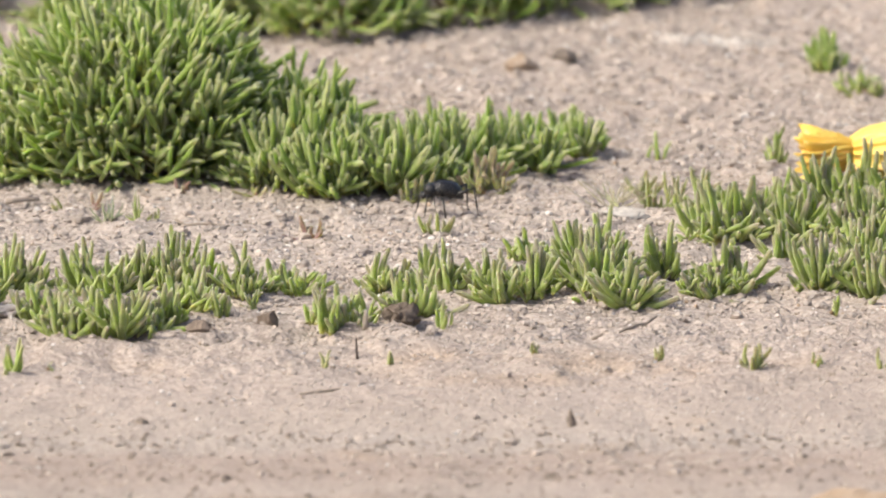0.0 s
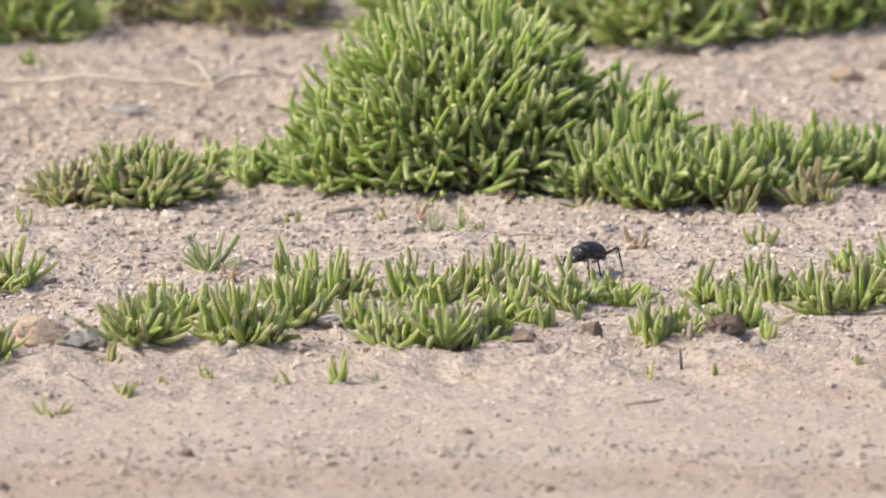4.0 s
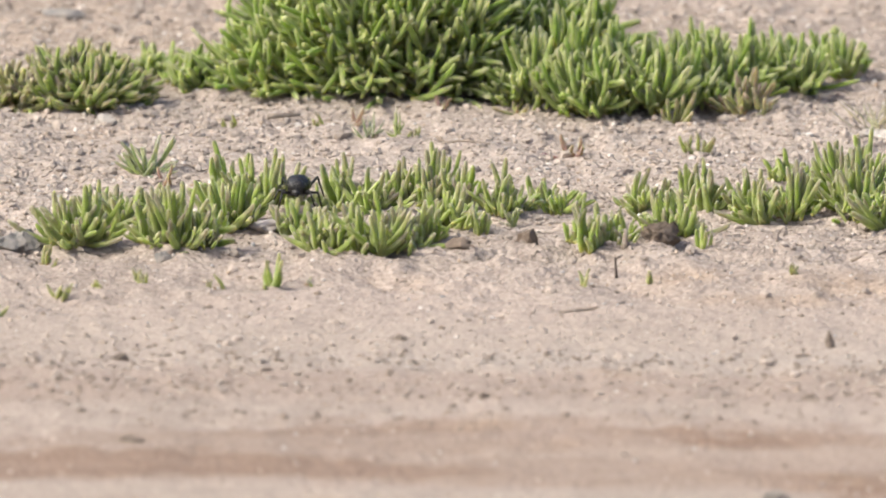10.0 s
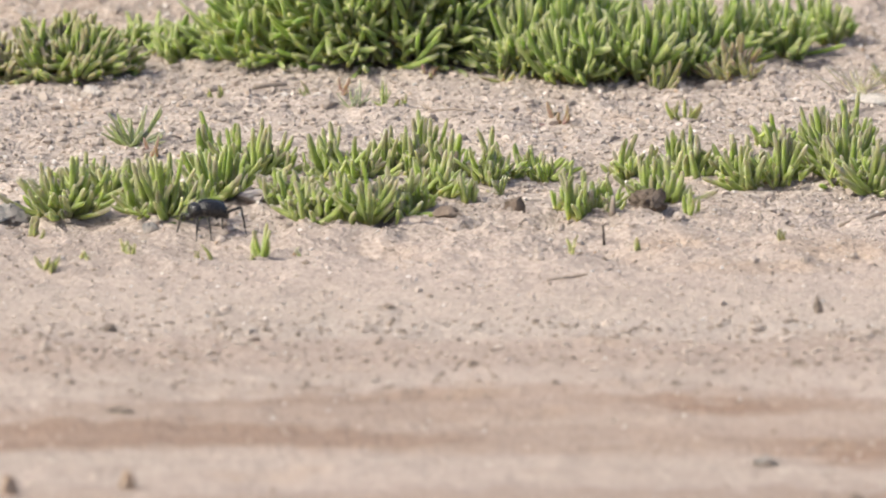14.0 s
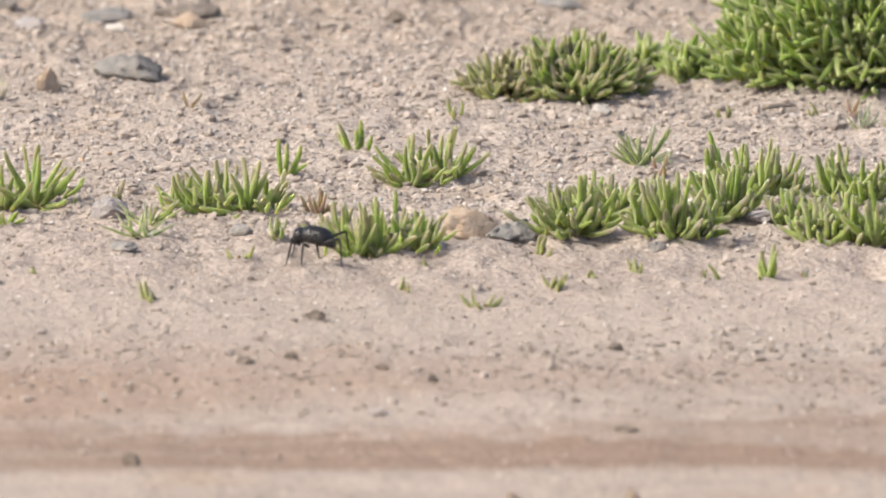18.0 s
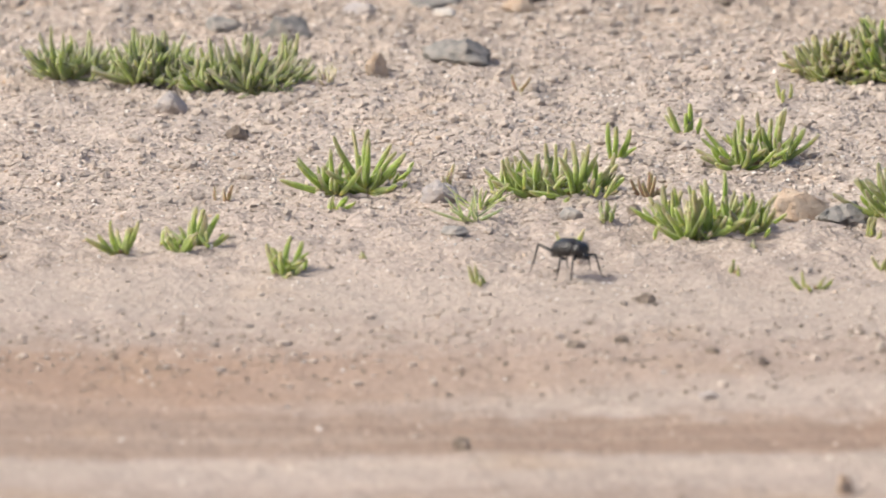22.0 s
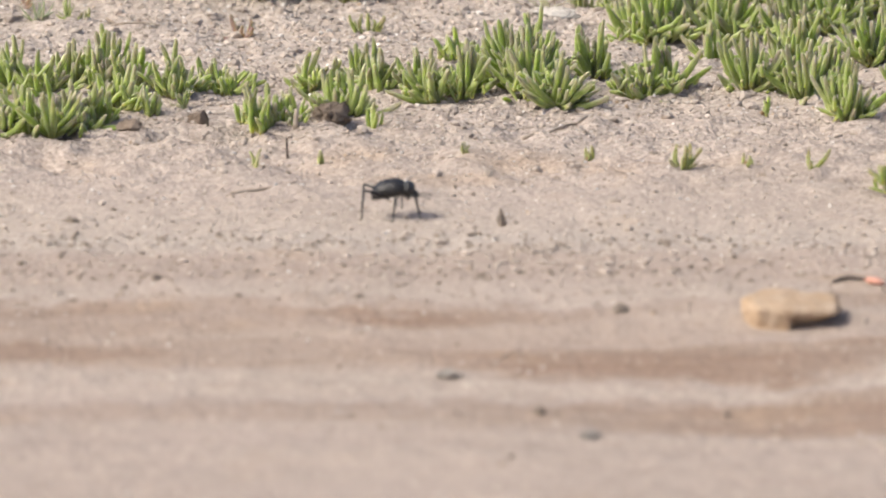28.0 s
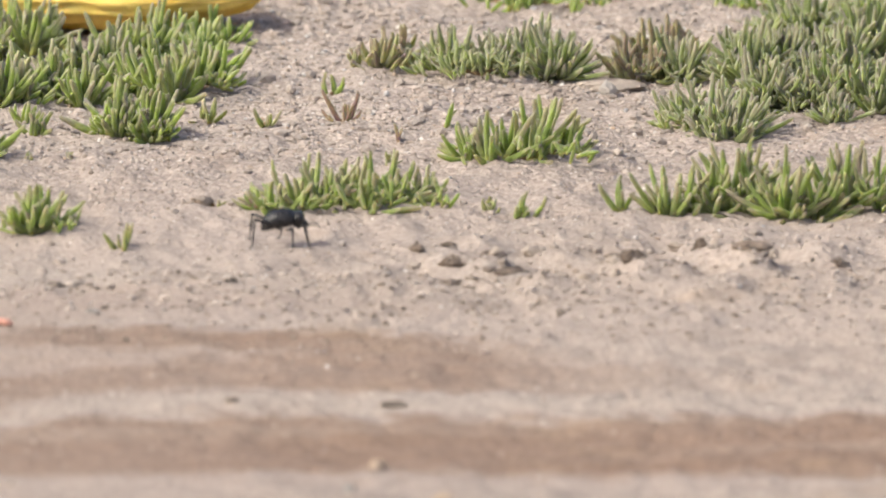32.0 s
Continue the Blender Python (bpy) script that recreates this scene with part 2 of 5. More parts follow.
def plain_material(name, low, high, scale, rough, spec=0.3, bump=0.0, distance=0.001):
    n = Nodes(name)
    at = n.coords()
    fac = n.noise(at, scale, 4)
    if bump:
        n.bump(n.noise(at, scale * 3, 3), bump, distance)
    return n.done(n.ramp(fac, [(0.3, low), (0.7, high)]), rough, spec)


SOIL = soil_material()
GRAVEL = gravel_material()
CRUMB = stone_material("soil_crumb", (0.43, 0.36, 0.306), (0.575, 0.495, 0.43), 300.0, "Island")
STONE_GREY = stone_material("grey_stone", (0.185, 0.176, 0.168), (0.355, 0.337, 0.315), 160.0, "Object", 0.5)
STONE_SAND = stone_material("sandy_stone", (0.38, 0.31, 0.25), (0.52, 0.44, 0.37))
# darker than the soil: shade of small lumps and pits, put into the colour
SHADED_CLOD = stone_material("shaded_clod", (0.215, 0.170, 0.136), (0.33, 0.265, 0.212), 300.0, "Island", 0.35)
STONE_TAN = stone_material("tan_stone", (0.40, 0.285, 0.20), (0.53, 0.42, 0.32))
STONE_WHITE = stone_material("white_stone", (0.52, 0.47, 0.42), (0.68, 0.63, 0.57), 240.0, "Object", 0.3)
STONE_DARK = stone_material("dark_stone", (0.14, 0.112, 0.09), (0.26, 0.21, 0.172), 240.0, "Object", 0.4)
STONE_LILAC = stone_material("lilac_stone", (0.33, 0.30, 0.295), (0.48, 0.44, 0.425))
# brown clods, and dark colour that imitates shade in cracks and pockets
CRUST_AND_CRACK_SHADE = stone_material("brown_crust_and_crack_shade", (0.13, 0.098, 0.075), (0.22, 0.165, 0.125), 200.0, "Object", 0.25)
SANDSTONE = stone_material("ochre_sandstone", (0.31, 0.215, 0.138), (0.41, 0.305, 0.213), 120.0, "Object", 0.45)
BRIGHT = leaf_material("bright_leaf", (0.38, 0.36, 0.07), (0.142, 0.205, 0.040), (0.218, 0.262, 0.078), (0.285, 0.285, 0.155), 0.70)
SAGE = leaf_material("sage_leaf", (0.34, 0.31, 0.09), (0.168, 0.214, 0.048), (0.232, 0.264, 0.090), (0.224, 0.187, 0.142), 0.66)
PALE = leaf_material("pale_leaf", (0.25, 0.19, 0.08), (0.165, 0.168, 0.064), (0.218, 0.215, 0.096), (0.205, 0.160, 0.112), 0.54)
RED = leaf_material("reddish_leaf", (0.26, 0.205, 0.07), (0.195, 0.195, 0.078), (0.245, 0.222, 0.115), (0.205, 0.142, 0.112), 0.42)
GREYED = leaf_material("greyed_leaf", (0.28, 0.26, 0.10), (0.140, 0.165, 0.062), (0.205, 0.225, 0.108), (0.215, 0.182, 0.142), 0.60)
WIRY = leaf_material("wiry_grey_leaf", (0.20, 0.185, 0.10), (0.118, 0.142, 0.076), (0.185, 0.205, 0.125), (0.225, 0.200, 0.160), 0.66)
RUST = leaf_material("rusty_leaf", (0.20, 0.105, 0.075), (0.178, 0.090, 0.080), (0.238, 0.138, 0.122), (0.20, 0.112, 0.105), 0.5)
OLIVE = leaf_material("olive_leaf", (0.36, 0.32, 0.085), (0.150, 0.196, 0.045), (0.214, 0.248, 0.083), (0.232, 0.190, 0.130), 0.60)
STRAW = leaf_material("straw_leaf", (0.42, 0.33, 0.23), (0.44, 0.355, 0.25), (0.52, 0.43, 0.31), (0.46, 0.37, 0.27), 0.6)
DULL = leaf_material("dull_straw", (0.24, 0.20, 0.13), (0.25, 0.205, 0.13), (0.32, 0.26, 0.17), (0.27, 0.21, 0.15), 0.6)
STEM = plain_material("reddish_stem", (0.17, 0.10, 0.06), (0.30, 0.20, 0.10), 200.0, 0.7)
DRY_WOOD = plain_material("dry_wood", (0.24, 0.19, 0.15), (0.40, 0.34, 0.28), 160.0, 0.85, 0.2, 0.5)
PALE_ROOT = plain_material("pale_root", (0.45, 0.38, 0.31), (0.58, 0.51, 0.43), 120.0, 0.85, 0.2, 0.4)
DARK_WOOD = plain_material("dark_wood", (0.05, 0.04, 0.035), (0.13, 0.10, 0.085), 160.0, 0.85, 0.2, 0.5)
CORAL = plain_material("coral_plastic", (0.66, 0.30, 0.21), (0.72, 0.40, 0.30), 200.0, 0.6)
SHELL = plain_material("black_shell", (0.006, 0.0055, 0.0055), (0.024, 0.021, 0.020), 420.0, 0.25, 0.5, 0.55, 0.0008)
LEG = plain_material("black_leg", (0.007, 0.006, 0.006), (0.02, 0.017, 0.016), 900.0, 0.45, 0.4)


def bag_material():
    n = Nodes("yellow_plastic")
    at = n.coords()
    colour = n.ramp(n.noise(at, 30.0, 3), [(0.3, (0.80, 0.50, 0.075)), (0.7, (0.86, 0.64, 0.17))])
    n.bump(n.noise(at, 120.0, 3), 0.5, 0.003)
    n.bsdf.inputs["Subsurface Weight"].default_value = 0.25
    n.bsdf.inputs["Subsurface Radius"].default_value = (0.01, 0.006, 0.002)
    return n.done(colour, 0.38, 0.45)


BAG = bag_material()


# ---------------------------------------------------------------- ground
def value_noise(x, y, seed):
    """Smooth noise between -1 and 1, for arrays."""
    x, y = np.asarray(x, float), np.asarray(y, float)
    i, j = np.floor(x), np.floor(y)
    u, v = x - i, y - j
    u, v = u * u * (3 - 2 * u), v * v * (3 - 2 * v)

    def corner(a, b):
        s = np.sin(a * 127.1 + b * 311.7 + seed * 74.7) * 43758.5453
        return s - np.floor(s)

    low = corner(i, j) * (1 - u) + corner(i + 1, j) * u
    high = corner(i, j + 1) * (1 - u) + corner(i + 1, j + 1) * u
    return 2 * (low * (1 - v) + high * v) - 1


def step(a, b, x):
    t = np.clip((np.asarray(x, float) - a) / (b - a), 0, 1)
    return t * t * (3 - 2 * t)


def bump_at(x, y, cx, cy, rx, ry):
    return np.exp(-(((x - cx) / rx) ** 2 + ((y - cy) / ry) ** 2))


def ground_z(x, y):
    """The height of the soil: a gravelly rise behind, worn wheel tracks in front."""
    x, y = np.asarray(x, float), np.asarray(y, float)
    near = 1 - step(-0.36, -0.22, y)
    calm = 1 - 0.6 * (1 - step(-0.14, -0.02, y)) * (1 - 0.8 * step(0.3, 0.5, x))
    inside = step(-1.4, -0.9, x) * (1 - step(1.1, 1.6, x)) * step(-1.5, -1.0, y) * (1 - step(1.3, 1.9, y))
    z = 0.0025 * value_noise(x * 7, y * 5, 1)
    z += calm * (1 - 0.3 * near) * (0.0022 * value_noise(x * 38, y * 30, 2) + 0.0019 * value_noise(x * 105, y * 85, 3) + 0.0012 * value_noise(x * 210, y * 170, 7))
    # the crumbled edge in front of the row of plants and the clods at the far end of the walk
    edge = bump_at(x, y, 0.05, 0.02, 0.22, 0.05) + 1.7 * bump_at(x, y, 0.66, -0.18, 0.14, 0.05)
    z += edge * 0.0055 * value_noise(x * 60, y * 45, 4)
    # wheel tracks
    w = y + 0.02 * value_noise(x * 2.2, y * 3, 5)
    z += -0.0012 * np.exp(-((w + 0.43) / 0.05) ** 2) - 0.0012 * np.exp(-((w + 0.58) / 0.05) ** 2) * step(0.1, 0.3, x)
    z += near * 0.0009 * value_noise(x * 6, y * 55, 6) + 0.0008 * np.exp(-((w + 0.497) / 0.016) ** 2)
    return z * inside


def floor_at(x, y):
    return float(ground_z(x, y))


def mesh_from(name, verts, faces, material, smooth=True, uv=None):
    """A mesh from arrays; faces all have the same number of corners."""
    verts, faces = np.asarray(verts, np.float32), np.asarray(faces, np.int32)
    me = bpy.data.meshes.new(name)
    k = faces.shape[1]
    me.vertices.add(len(verts))
    me.vertices.foreach_set("co", verts.ravel())
    me.loops.add(faces.size)
    me.loops.foreach_set("vertex_index", faces.ravel())
    me.polygons.add(len(faces))
    me.polygons.foreach_set("loop_start", np.arange(0, faces.size, k, dtype=np.int32))
    me.polygons.foreach_set("use_smooth", np.full(len(faces), smooth))
    if uv is not None:
        layer = me.uv_layers.new(name="UVMap")
        layer.data.foreach_set("uv", np.asarray(uv, np.float32)[faces.ravel()].ravel())
    me.update(calc_edges=True)
    me.validate()
    me.materials.append(material)
    return me


def build_ground():
    far = np.array([0.01, 0.03, 0.07, 0.15, 0.3, 0.6, 1.2, 2.5, 5, 10, 25, 60, 150, 400])
    xs = np.concatenate([-0.78 - far[::-1], np.arange(-0.78, 1.02, 0.0036), 1.02 + far])
    ys = np.concatenate([-0.92 - far[::-1], np.arange(-0.92, 1.35, 0.0046), 1.35 + far])
    gx, gy = np.meshgrid(xs, ys)
    gz = ground_z(gx, gy)
    verts = np.stack([gx.ravel(), gy.ravel(), gz.ravel()], 1)
    nx, ny = len(xs), len(ys)
    i = np.arange(nx * ny).reshape(ny, nx)
    faces = np.stack([i[:-1, :-1].ravel(), i[:-1, 1:].ravel(), i[1:, 1:].ravel(), i[1:, :-1].ravel()], 1)
    ob = new("ground", mesh_from("ground", verts, faces, SOIL))
    tagged(ob, "pale sandy desert soil with worn brown wheel tracks", "ground", kind="structure")


build_ground()


def ico(level):
    bm = bmesh.new()
    bmesh.ops.create_icosphere(bm, subdivisions=level, radius=1.0)
    v = np.array([p.co[:] for p in bm.verts])
    f = np.array([[p.index for p in q.verts] for q in bm.faces])
    bm.free()
    return v, f


def scatter(name, label, rng, x, y, r, material, shape, squash):
    """Many small irregular grains in one mesh."""
    v0, f0 = shape
    n = len(x)
    scale = r[:, None] * np.stack([rng.uniform(0.85, 1.3, n), rng.uniform(0.75, 1.2, n), rng.uniform(0.6, 1.0, n) * squash], 1)
    turn = rng.uniform(0, 6.283, n)
    p = v0[None] * rng.uniform(0.68, 1.3, (n, len(v0), 1)) * scale[:, None]
    c, s = np.cos(turn)[:, None], np.sin(turn)[:, None]
    p = np.stack([p[..., 0] * c - p[..., 1] * s, p[..., 0] * s + p[..., 1] * c, p[..., 2]], -1)
    p += np.stack([x, y, ground_z(x, y) + scale[:, 2] * 0.32], 1)[:, None]
    faces = f0[None] + (np.arange(n) * len(v0))[:, None, None]
    ob = new(name, mesh_from(name, p.reshape(-1, 3), faces.reshape(-1, 3), material, smooth=False))
    tagged(ob, label, name.replace("_", " "), kind="stuff")


def build_gravel():
    """All the small grains and crumbs, too many to count."""
    rng = np.random.RandomState(11)
    octa = (np.array([(1, 0, 0), (0, 1, 0), (-1, 0, 0), (0, -1, 0), (0.1, 0, 1), (0, 0.1, -1)], float),
            np.array([(0, 1, 4), (1, 2, 4), (2, 3, 4), (3, 0, 4), (1, 0, 5), (2, 1, 5), (3, 2, 5), (0, 3, 5)]))

    def spread(count, density):
        x, y = rng.uniform(-0.72, 0.95, count), rng.uniform(-0.85, 1.25, count)
        keep = rng.uniform(0, 1, count) < density(x, y) * (0.45 + 0.55 * (1 + value_noise(x * 9, y * 7, 21)))
        return x[keep], y[keep]

    def on_gravel(x, y):
        bare = step(0.2, 0.4, x) * (1 - step(0.05, 0.2, y))
        return np.where(y > -0.06, 0.45 + 0.4 * step(-0.04, 0.15, y), 0.05 + 0.40 * step(-0.36, -0.06, y)) * (1 - 0.3 * bare)

    x, y = spread(118000, on_gravel)
    r = (0.00055 + 0.0008 * rng.uniform(0, 1, len(x)) ** 2) * (0.8 + 0.3 * step(0.0, 0.2, y))
    scatter("gravel", "loose beige and grey gravel grains scattered on sandy soil", rng, x, y, r, GRAVEL, ico(1), 1.0)

    def in_clods(x, y):
        row = np.exp(-((y + 0.25 + 0.02 * value_noise(x * 5, y * 0, 31)) / 0.06) ** 2)
        end = bump_at(x, y, 0.68, -0.17, 0.16, 0.07)
        rim = bump_at(x, y, 0.05, 0.03, 0.25, 0.04)
        return (1 - 0.45 * step(0.3, 0.45, x)) * 0.006 + 0.035 * step(-0.36, -0.2, y) + 0.34 * row + 0.4 * end + 0.3 * rim + 0.62 * step(-0.02, 0.15, y) * (1 - 0.5 * step(0.55, 0.8, y)) * (1 - 0.4 * step(0.3, 0.45, x))

    x, y = spread(125000, in_clods)
    r = (0.88 + 0.20 * step(0.0, 0.1, y)) * np.minimum(0.00082 * rng.uniform(0.04, 1, len(x)) ** -0.45, 0.0032)
    scatter("soil_crumbs", "small crumbly clods of beige soil and stone chips", rng, x, y, r, CRUMB, ico(1), 0.82)

    # rows of clods whose dark colour imitates shaded specks and pits
    def in_rows(x, y):
        w = y + 0.02 * value_noise(x * 3, y * 0, 41)
        front = np.exp(-((w + 0.215) / 0.022) ** 2) + 0.9 * np.exp(-((w + 0.285) / 0.03) ** 2) + 0.5 * np.exp(-((w + 0.35) / 0.02) ** 2)
        return 0.016 + 0.52 * front + 0.16 * bump_at(x, y, 0.66, -0.175, 0.12, 0.035) + 0.03 * step(-0.2, 0.0, y) + 0.05 * step(0.45, 0.6, y)

    x, y = spread(120000, in_rows)
    r = 0.0007 + 0.0012 * rng.uniform(0, 1, len(x)) ** 2.0
    scatter("soil_clods", "dry soil clods strewn along the track's edge, browned to imitate shade", rng, x, y, r, SHADED_CLOD, octa, 0.8)


build_gravel()


def part(name, me, parent, m=None, label=""):
    """One mesh object under a thing or a part."""
    ob = new(name, me)
    ob.parent = parent
    if m is not None:
        ob.matrix_basis = m
    if label:
        ob["label"] = label
    return ob


def tube(points, radii, sides, material, name="tube", closed=True):
    """A round rod along points, with the radius at each."""
    pts = [Vector(p) for p in points]
    verts, faces = [], []
    side = Vector((0.3, 0.2, 1)).normalized()
    for i, p in enumerate(pts):
        d = (pts[min(i + 1, len(pts) - 1)] - pts[max(i - 1, 0)]).normalized()
        a = d.cross(side)
        a = a.normalized() if a.length > 1e-4 else d.orthogonal().normalized()
        b = d.cross(a)
        for k in range(sides):
            t = 2 * math.pi * k / sides
            verts.append(p + (a * math.cos(t) + b * math.sin(t)) * radii[i])
    for i in range(len(pts) - 1):
        for k in range(sides):
            l = (k + 1) % sides
            faces.append((i * sides + k, i * sides + l, (i + 1) * sides + l, (i + 1) * sides + k))
    me = bpy.data.meshes.new(name)
    if closed:
        faces.append(tuple(range(sides))[::-1])
        faces.append(tuple(range((len(pts) - 1) * sides, len(pts) * sides)))
    me.from_pydata([v[:] for v in verts], [], faces)
    for q in me.polygons:
        q.use_smooth = True
    me.materials.append(material)
    return me


# ---------------------------------------------------------------- stones
def slab(x, y):
    """A broken slab with a flat, gently tilted top, ragged sides and an undercut edge."""
    around, v, f = 72, [], []
    levels = ((0.000, 0.95), (0.004, 0.97), (0.0085, 1.0), (0.0112, 1.0), (0.0130, 0.93), (0.0136, 0.80), (0.0138, 0.55), (0.0139, 0.28))
    for z, q in levels:
        for k in range(around):
            a = 2 * math.pi * k / around
            d = Vector((math.cos(a), math.sin(a), 0))
            corner = 1 / max(abs(d.x) ** 3.2 + abs(d.y) ** 3.2, 1e-6) ** (1 / 3.2)
            ragged = 1 + 0.13 * noise.noise(d * 2.1 + Vector((3, 1, z * 60))) + 0.07 * noise.noise(d * 6 + Vector((0, 5, z * 160)))
            under = 1 - 0.55 * min(max(0.0095 - z, 0) / 0.004, 1) * max(d.x * 0.5 - d.y * 0.87, 0) ** 0.6 * (1 if d.x > -0.15 else 0.15)
            px, py = 0.0210 * corner * ragged * q * under * d.x, 0.0165 * corner * ragged * q * under * d.y
            lift = (0.0016 * noise.noise(Vector((px * 110, py * 110, 2))) + 0.09 * py - 0.03 * px) * (z / 0.0139)
            v.append((px, py, z + lift))
    for i in range(len(levels) - 1):
        for k in range(around):
            l = (k + 1) % around
            f.append((i * around + k, i * around + l, (i + 1) * around + l, (i + 1) * around + k))
    top = [len(v) - around + k for k in range(around)]
    v.append((0, 0, 0.0139))
    f += [(top[k], top[(k + 1) % around], len(v) - 1, len(v) - 1) for k in range(around)]
    me = bpy.data.meshes.new("sandstone_slab")
    me.from_pydata(v, [], [q if q[2] != q[3] else q[:3] for q in f])
    me.materials.append(SANDSTONE)
    ob = new("sandstone_slab", me)
    ob.matrix_basis = pose(x, y, floor_at(x, y) - 0.0040, 0, 0, 6)
    tagged(ob, "ochre sandstone slab at the edge of the track", "stone")


def stone(x, y, w, h, material, name="stone", label="", category="stone", depth=0.8, turn=0.0, sink=0.32, rough=0.48, seed=0, flat=0.0, boxy=1.0):
    """A weathered stone: a lumpy, partly faceted body, w wide and h high above the soil."""
    if y < -0.35:
        w, h = 0.78 * w, 0.78 * h
    v, f = ico(4)
    s = Vector((seed * 3.1 + x * 50, y * 50, seed))
    out = []
    for p in v:
        p = Vector([math.copysign(abs(c) ** boxy, c) for c in p])
        k = 1 + rough * noise.noise(p * 1.3 + s) + 0.6 * rough * noise.noise(p * 3.1 + s) + 0.34 * rough * noise.noise(p * 8 + s)
        q = p * k
        for a in range(9):
            n = Vector((math.sin(a * 2.4 + seed), math.cos(a * 1.9 + seed * 2), 0.75 * math.sin(a * 3.3 + seed))).normalized()
            d = q.dot(n)
            reach = 0.70 + 0.14 * math.sin(a * 5.1 + seed * 1.7)
            if d > reach:
                q -= n * (d - reach) * 0.88
        q += q * (0.22 * rough * noise.noise(p * 16 + s) - 0.10 * rough * abs(noise.noise(Vector((p.x * 2, p.y * 2, p.z * 9)) + s)))
        if flat and q.z > 1 - flat:
            q.z = 1 - flat + (q.z - 1 + flat) * 0.15
        out.append((q.x * w / 1.66, q.y * w / 1.66 * depth, q.z * 1.05 * h / (2 - 2 * sink)))
    me = mesh_from(name, out, f, material)
    ob = new(name, me)
    half = h / (2 - 2 * sink)
    ob.matrix_basis = pose(x, y + w * depth * 0.4, floor_at(x, y) + half * (1 - 2 * sink), 0, 0, turn)
    tagged(ob, label, category)
    return ob


stone(-0.373, 0.436, 0.034, 0.012, STONE_GREY, label="flat blue-grey stone lying on gravel", depth=0.7, rough=0.6, seed=1)
stone(-0.364, 0.078, 0.017, 0.009, STONE_LILAC, label="small grey stone beside a thin dry plant", seed=2)
stone(-0.197, 0.054, 0.026, 0.0115, STONE_TAN, label="tan angular weathered stone on sandy soil", seed=3, rough=0.42)
stone(-0.175, 0.042, 0.024, 0.0085, STONE_GREY, label="pale grey wedge-shaped stone beside a tan stone", seed=4, rough=0.65, turn=20)
stone(-0.258, -0.158, 0.008, 0.0035, STONE_DARK, name="pebble", label="small dark flat pebble on bare soil", category="pebble", seed=5)
stone(-0.323, -0.487, 0.009, 0.007, STONE_DARK, name="pebble", label="dark brown pebble in a wheel track", category="pebble", seed=6)
stone(0.163, -0.521, 0.013, 0.0055, STONE_GREY, name="pebble", label="grey rounded pebble on the track's ridge", category="pebble", seed=7)
stone(-0.108, -0.563, 0.008, 0.0105, STONE_TAN, name="clod", label="upright crumbly sand clod in the track", category="clod", seed=8)
stone(-0.158, -0.571, 0.008, 0.0105, STONE_TAN, name="clod", label="upright crumbly sand clod in the track", category="clod", seed=9)
stone(0.517, -0.701, 0.012, 0.009, STONE_TAN, name="pebble", label="brown pebble near the track's edge", category="pebble", seed=10)
stone(0.196, -0.177, 0.0036, 0.0075, STONE_DARK, name="pebble", label="small dark pointed pebble standing on soil", category="pebble", seed=11)
stone(0.062, 0.046, 0.010, 0.0065, CRUST_AND_CRACK_SHADE, name="clod", label="dark brown clod of soil at the plants' edge", category="clod", seed=12)
# the next clod's dark colour stands in for a shaded hollow
stone(0.030, 0.022, 0.011, 0.0045, CRUST_AND_CRACK_SHADE, name="clod", label="dark clod standing in for a shaded pocket in crusted soil", category="clod", seed=13)
stone(0.124, 0.046, 0.017, 0.009, CRUST_AND_CRACK_SHADE, name="clod", label="dark mossy lump among fleshy leaves", category="clod", seed=14, rough=0.95)
stone(0.241, 0.330, 0.026, 0.0020, STONE_WHITE, label="pale flat crusted stone sunk in gravel", seed=15, depth=1.3, rough=0.9, sink=0.42)
stone(-0.140, 0.359, 0.010, 0.006, STONE_WHITE, name="pebble", label="white pebble beside a green clump", category="pebble", seed=16)
stone(-0.058, 0.086, 0.018, 0.0055, STONE_LILAC, label="pale lilac-grey stone under the plants", seed=17, flat=0.3)
stone(-0.046, 0.110, 0.020, 0.006, STONE_DARK, name="bark_chip", label="brown curled chip of bark under the plants", category="bark", seed=18)
stone(-0.107, 0.015, 0.008, 0.005, STONE_GREY, name="pebble", label="blue-grey pebble at the foot of a plant", category="pebble", seed=19)
# this dark clod imitates the shade in a crack of the crust
stone(0.703, -0.19, 0.017, 0.0030, CRUST_AND_CRACK_SHADE, name="clod", label="flat dark brown clod standing in for crack shade", category="clod", seed=20, sink=0.42)
stone(-0.462, 0.505, 0.024, 0.010, STONE_GREY, label="grey rough stone behind a sage-green plant", seed=21)
stone(-0.497, 0.524, 0.020, 0.007, STONE_GREY, label="blue-grey rough stone behind a plant", seed=22)
stone(-0.397, 0.606, 0.026, 0.005, STONE_GREY, label="grey flat stone on far gravel", seed=23)
stone(-0.433, 0.589, 0.016, 0.004, STONE_LILAC, label="pale grey stone on far gravel", seed=24)
stone(-0.447, 0.630, 0.012, 0.009, STONE_GREY, label="small grey stone on far gravel", seed=25)
stone(-0.507, 0.314, 0.014, 0.010, STONE_LILAC, label="pale grey pointed stone in front of a plant", seed=26)
stone(-0.471, 0.248, 0.010, 0.007, STONE_DARK, name="pebble", label="dark brown pebble on gravel", category="pebble", seed=27)
stone(-0.413, 0.400, 0.010, 0.009, STONE_TAN, label="brown crumbly stone on gravel", seed=28)
stone(-0.355, 0.623, 0.028, 0.0035, STONE_DARK, label="dark flat stone on far gravel", seed=29)
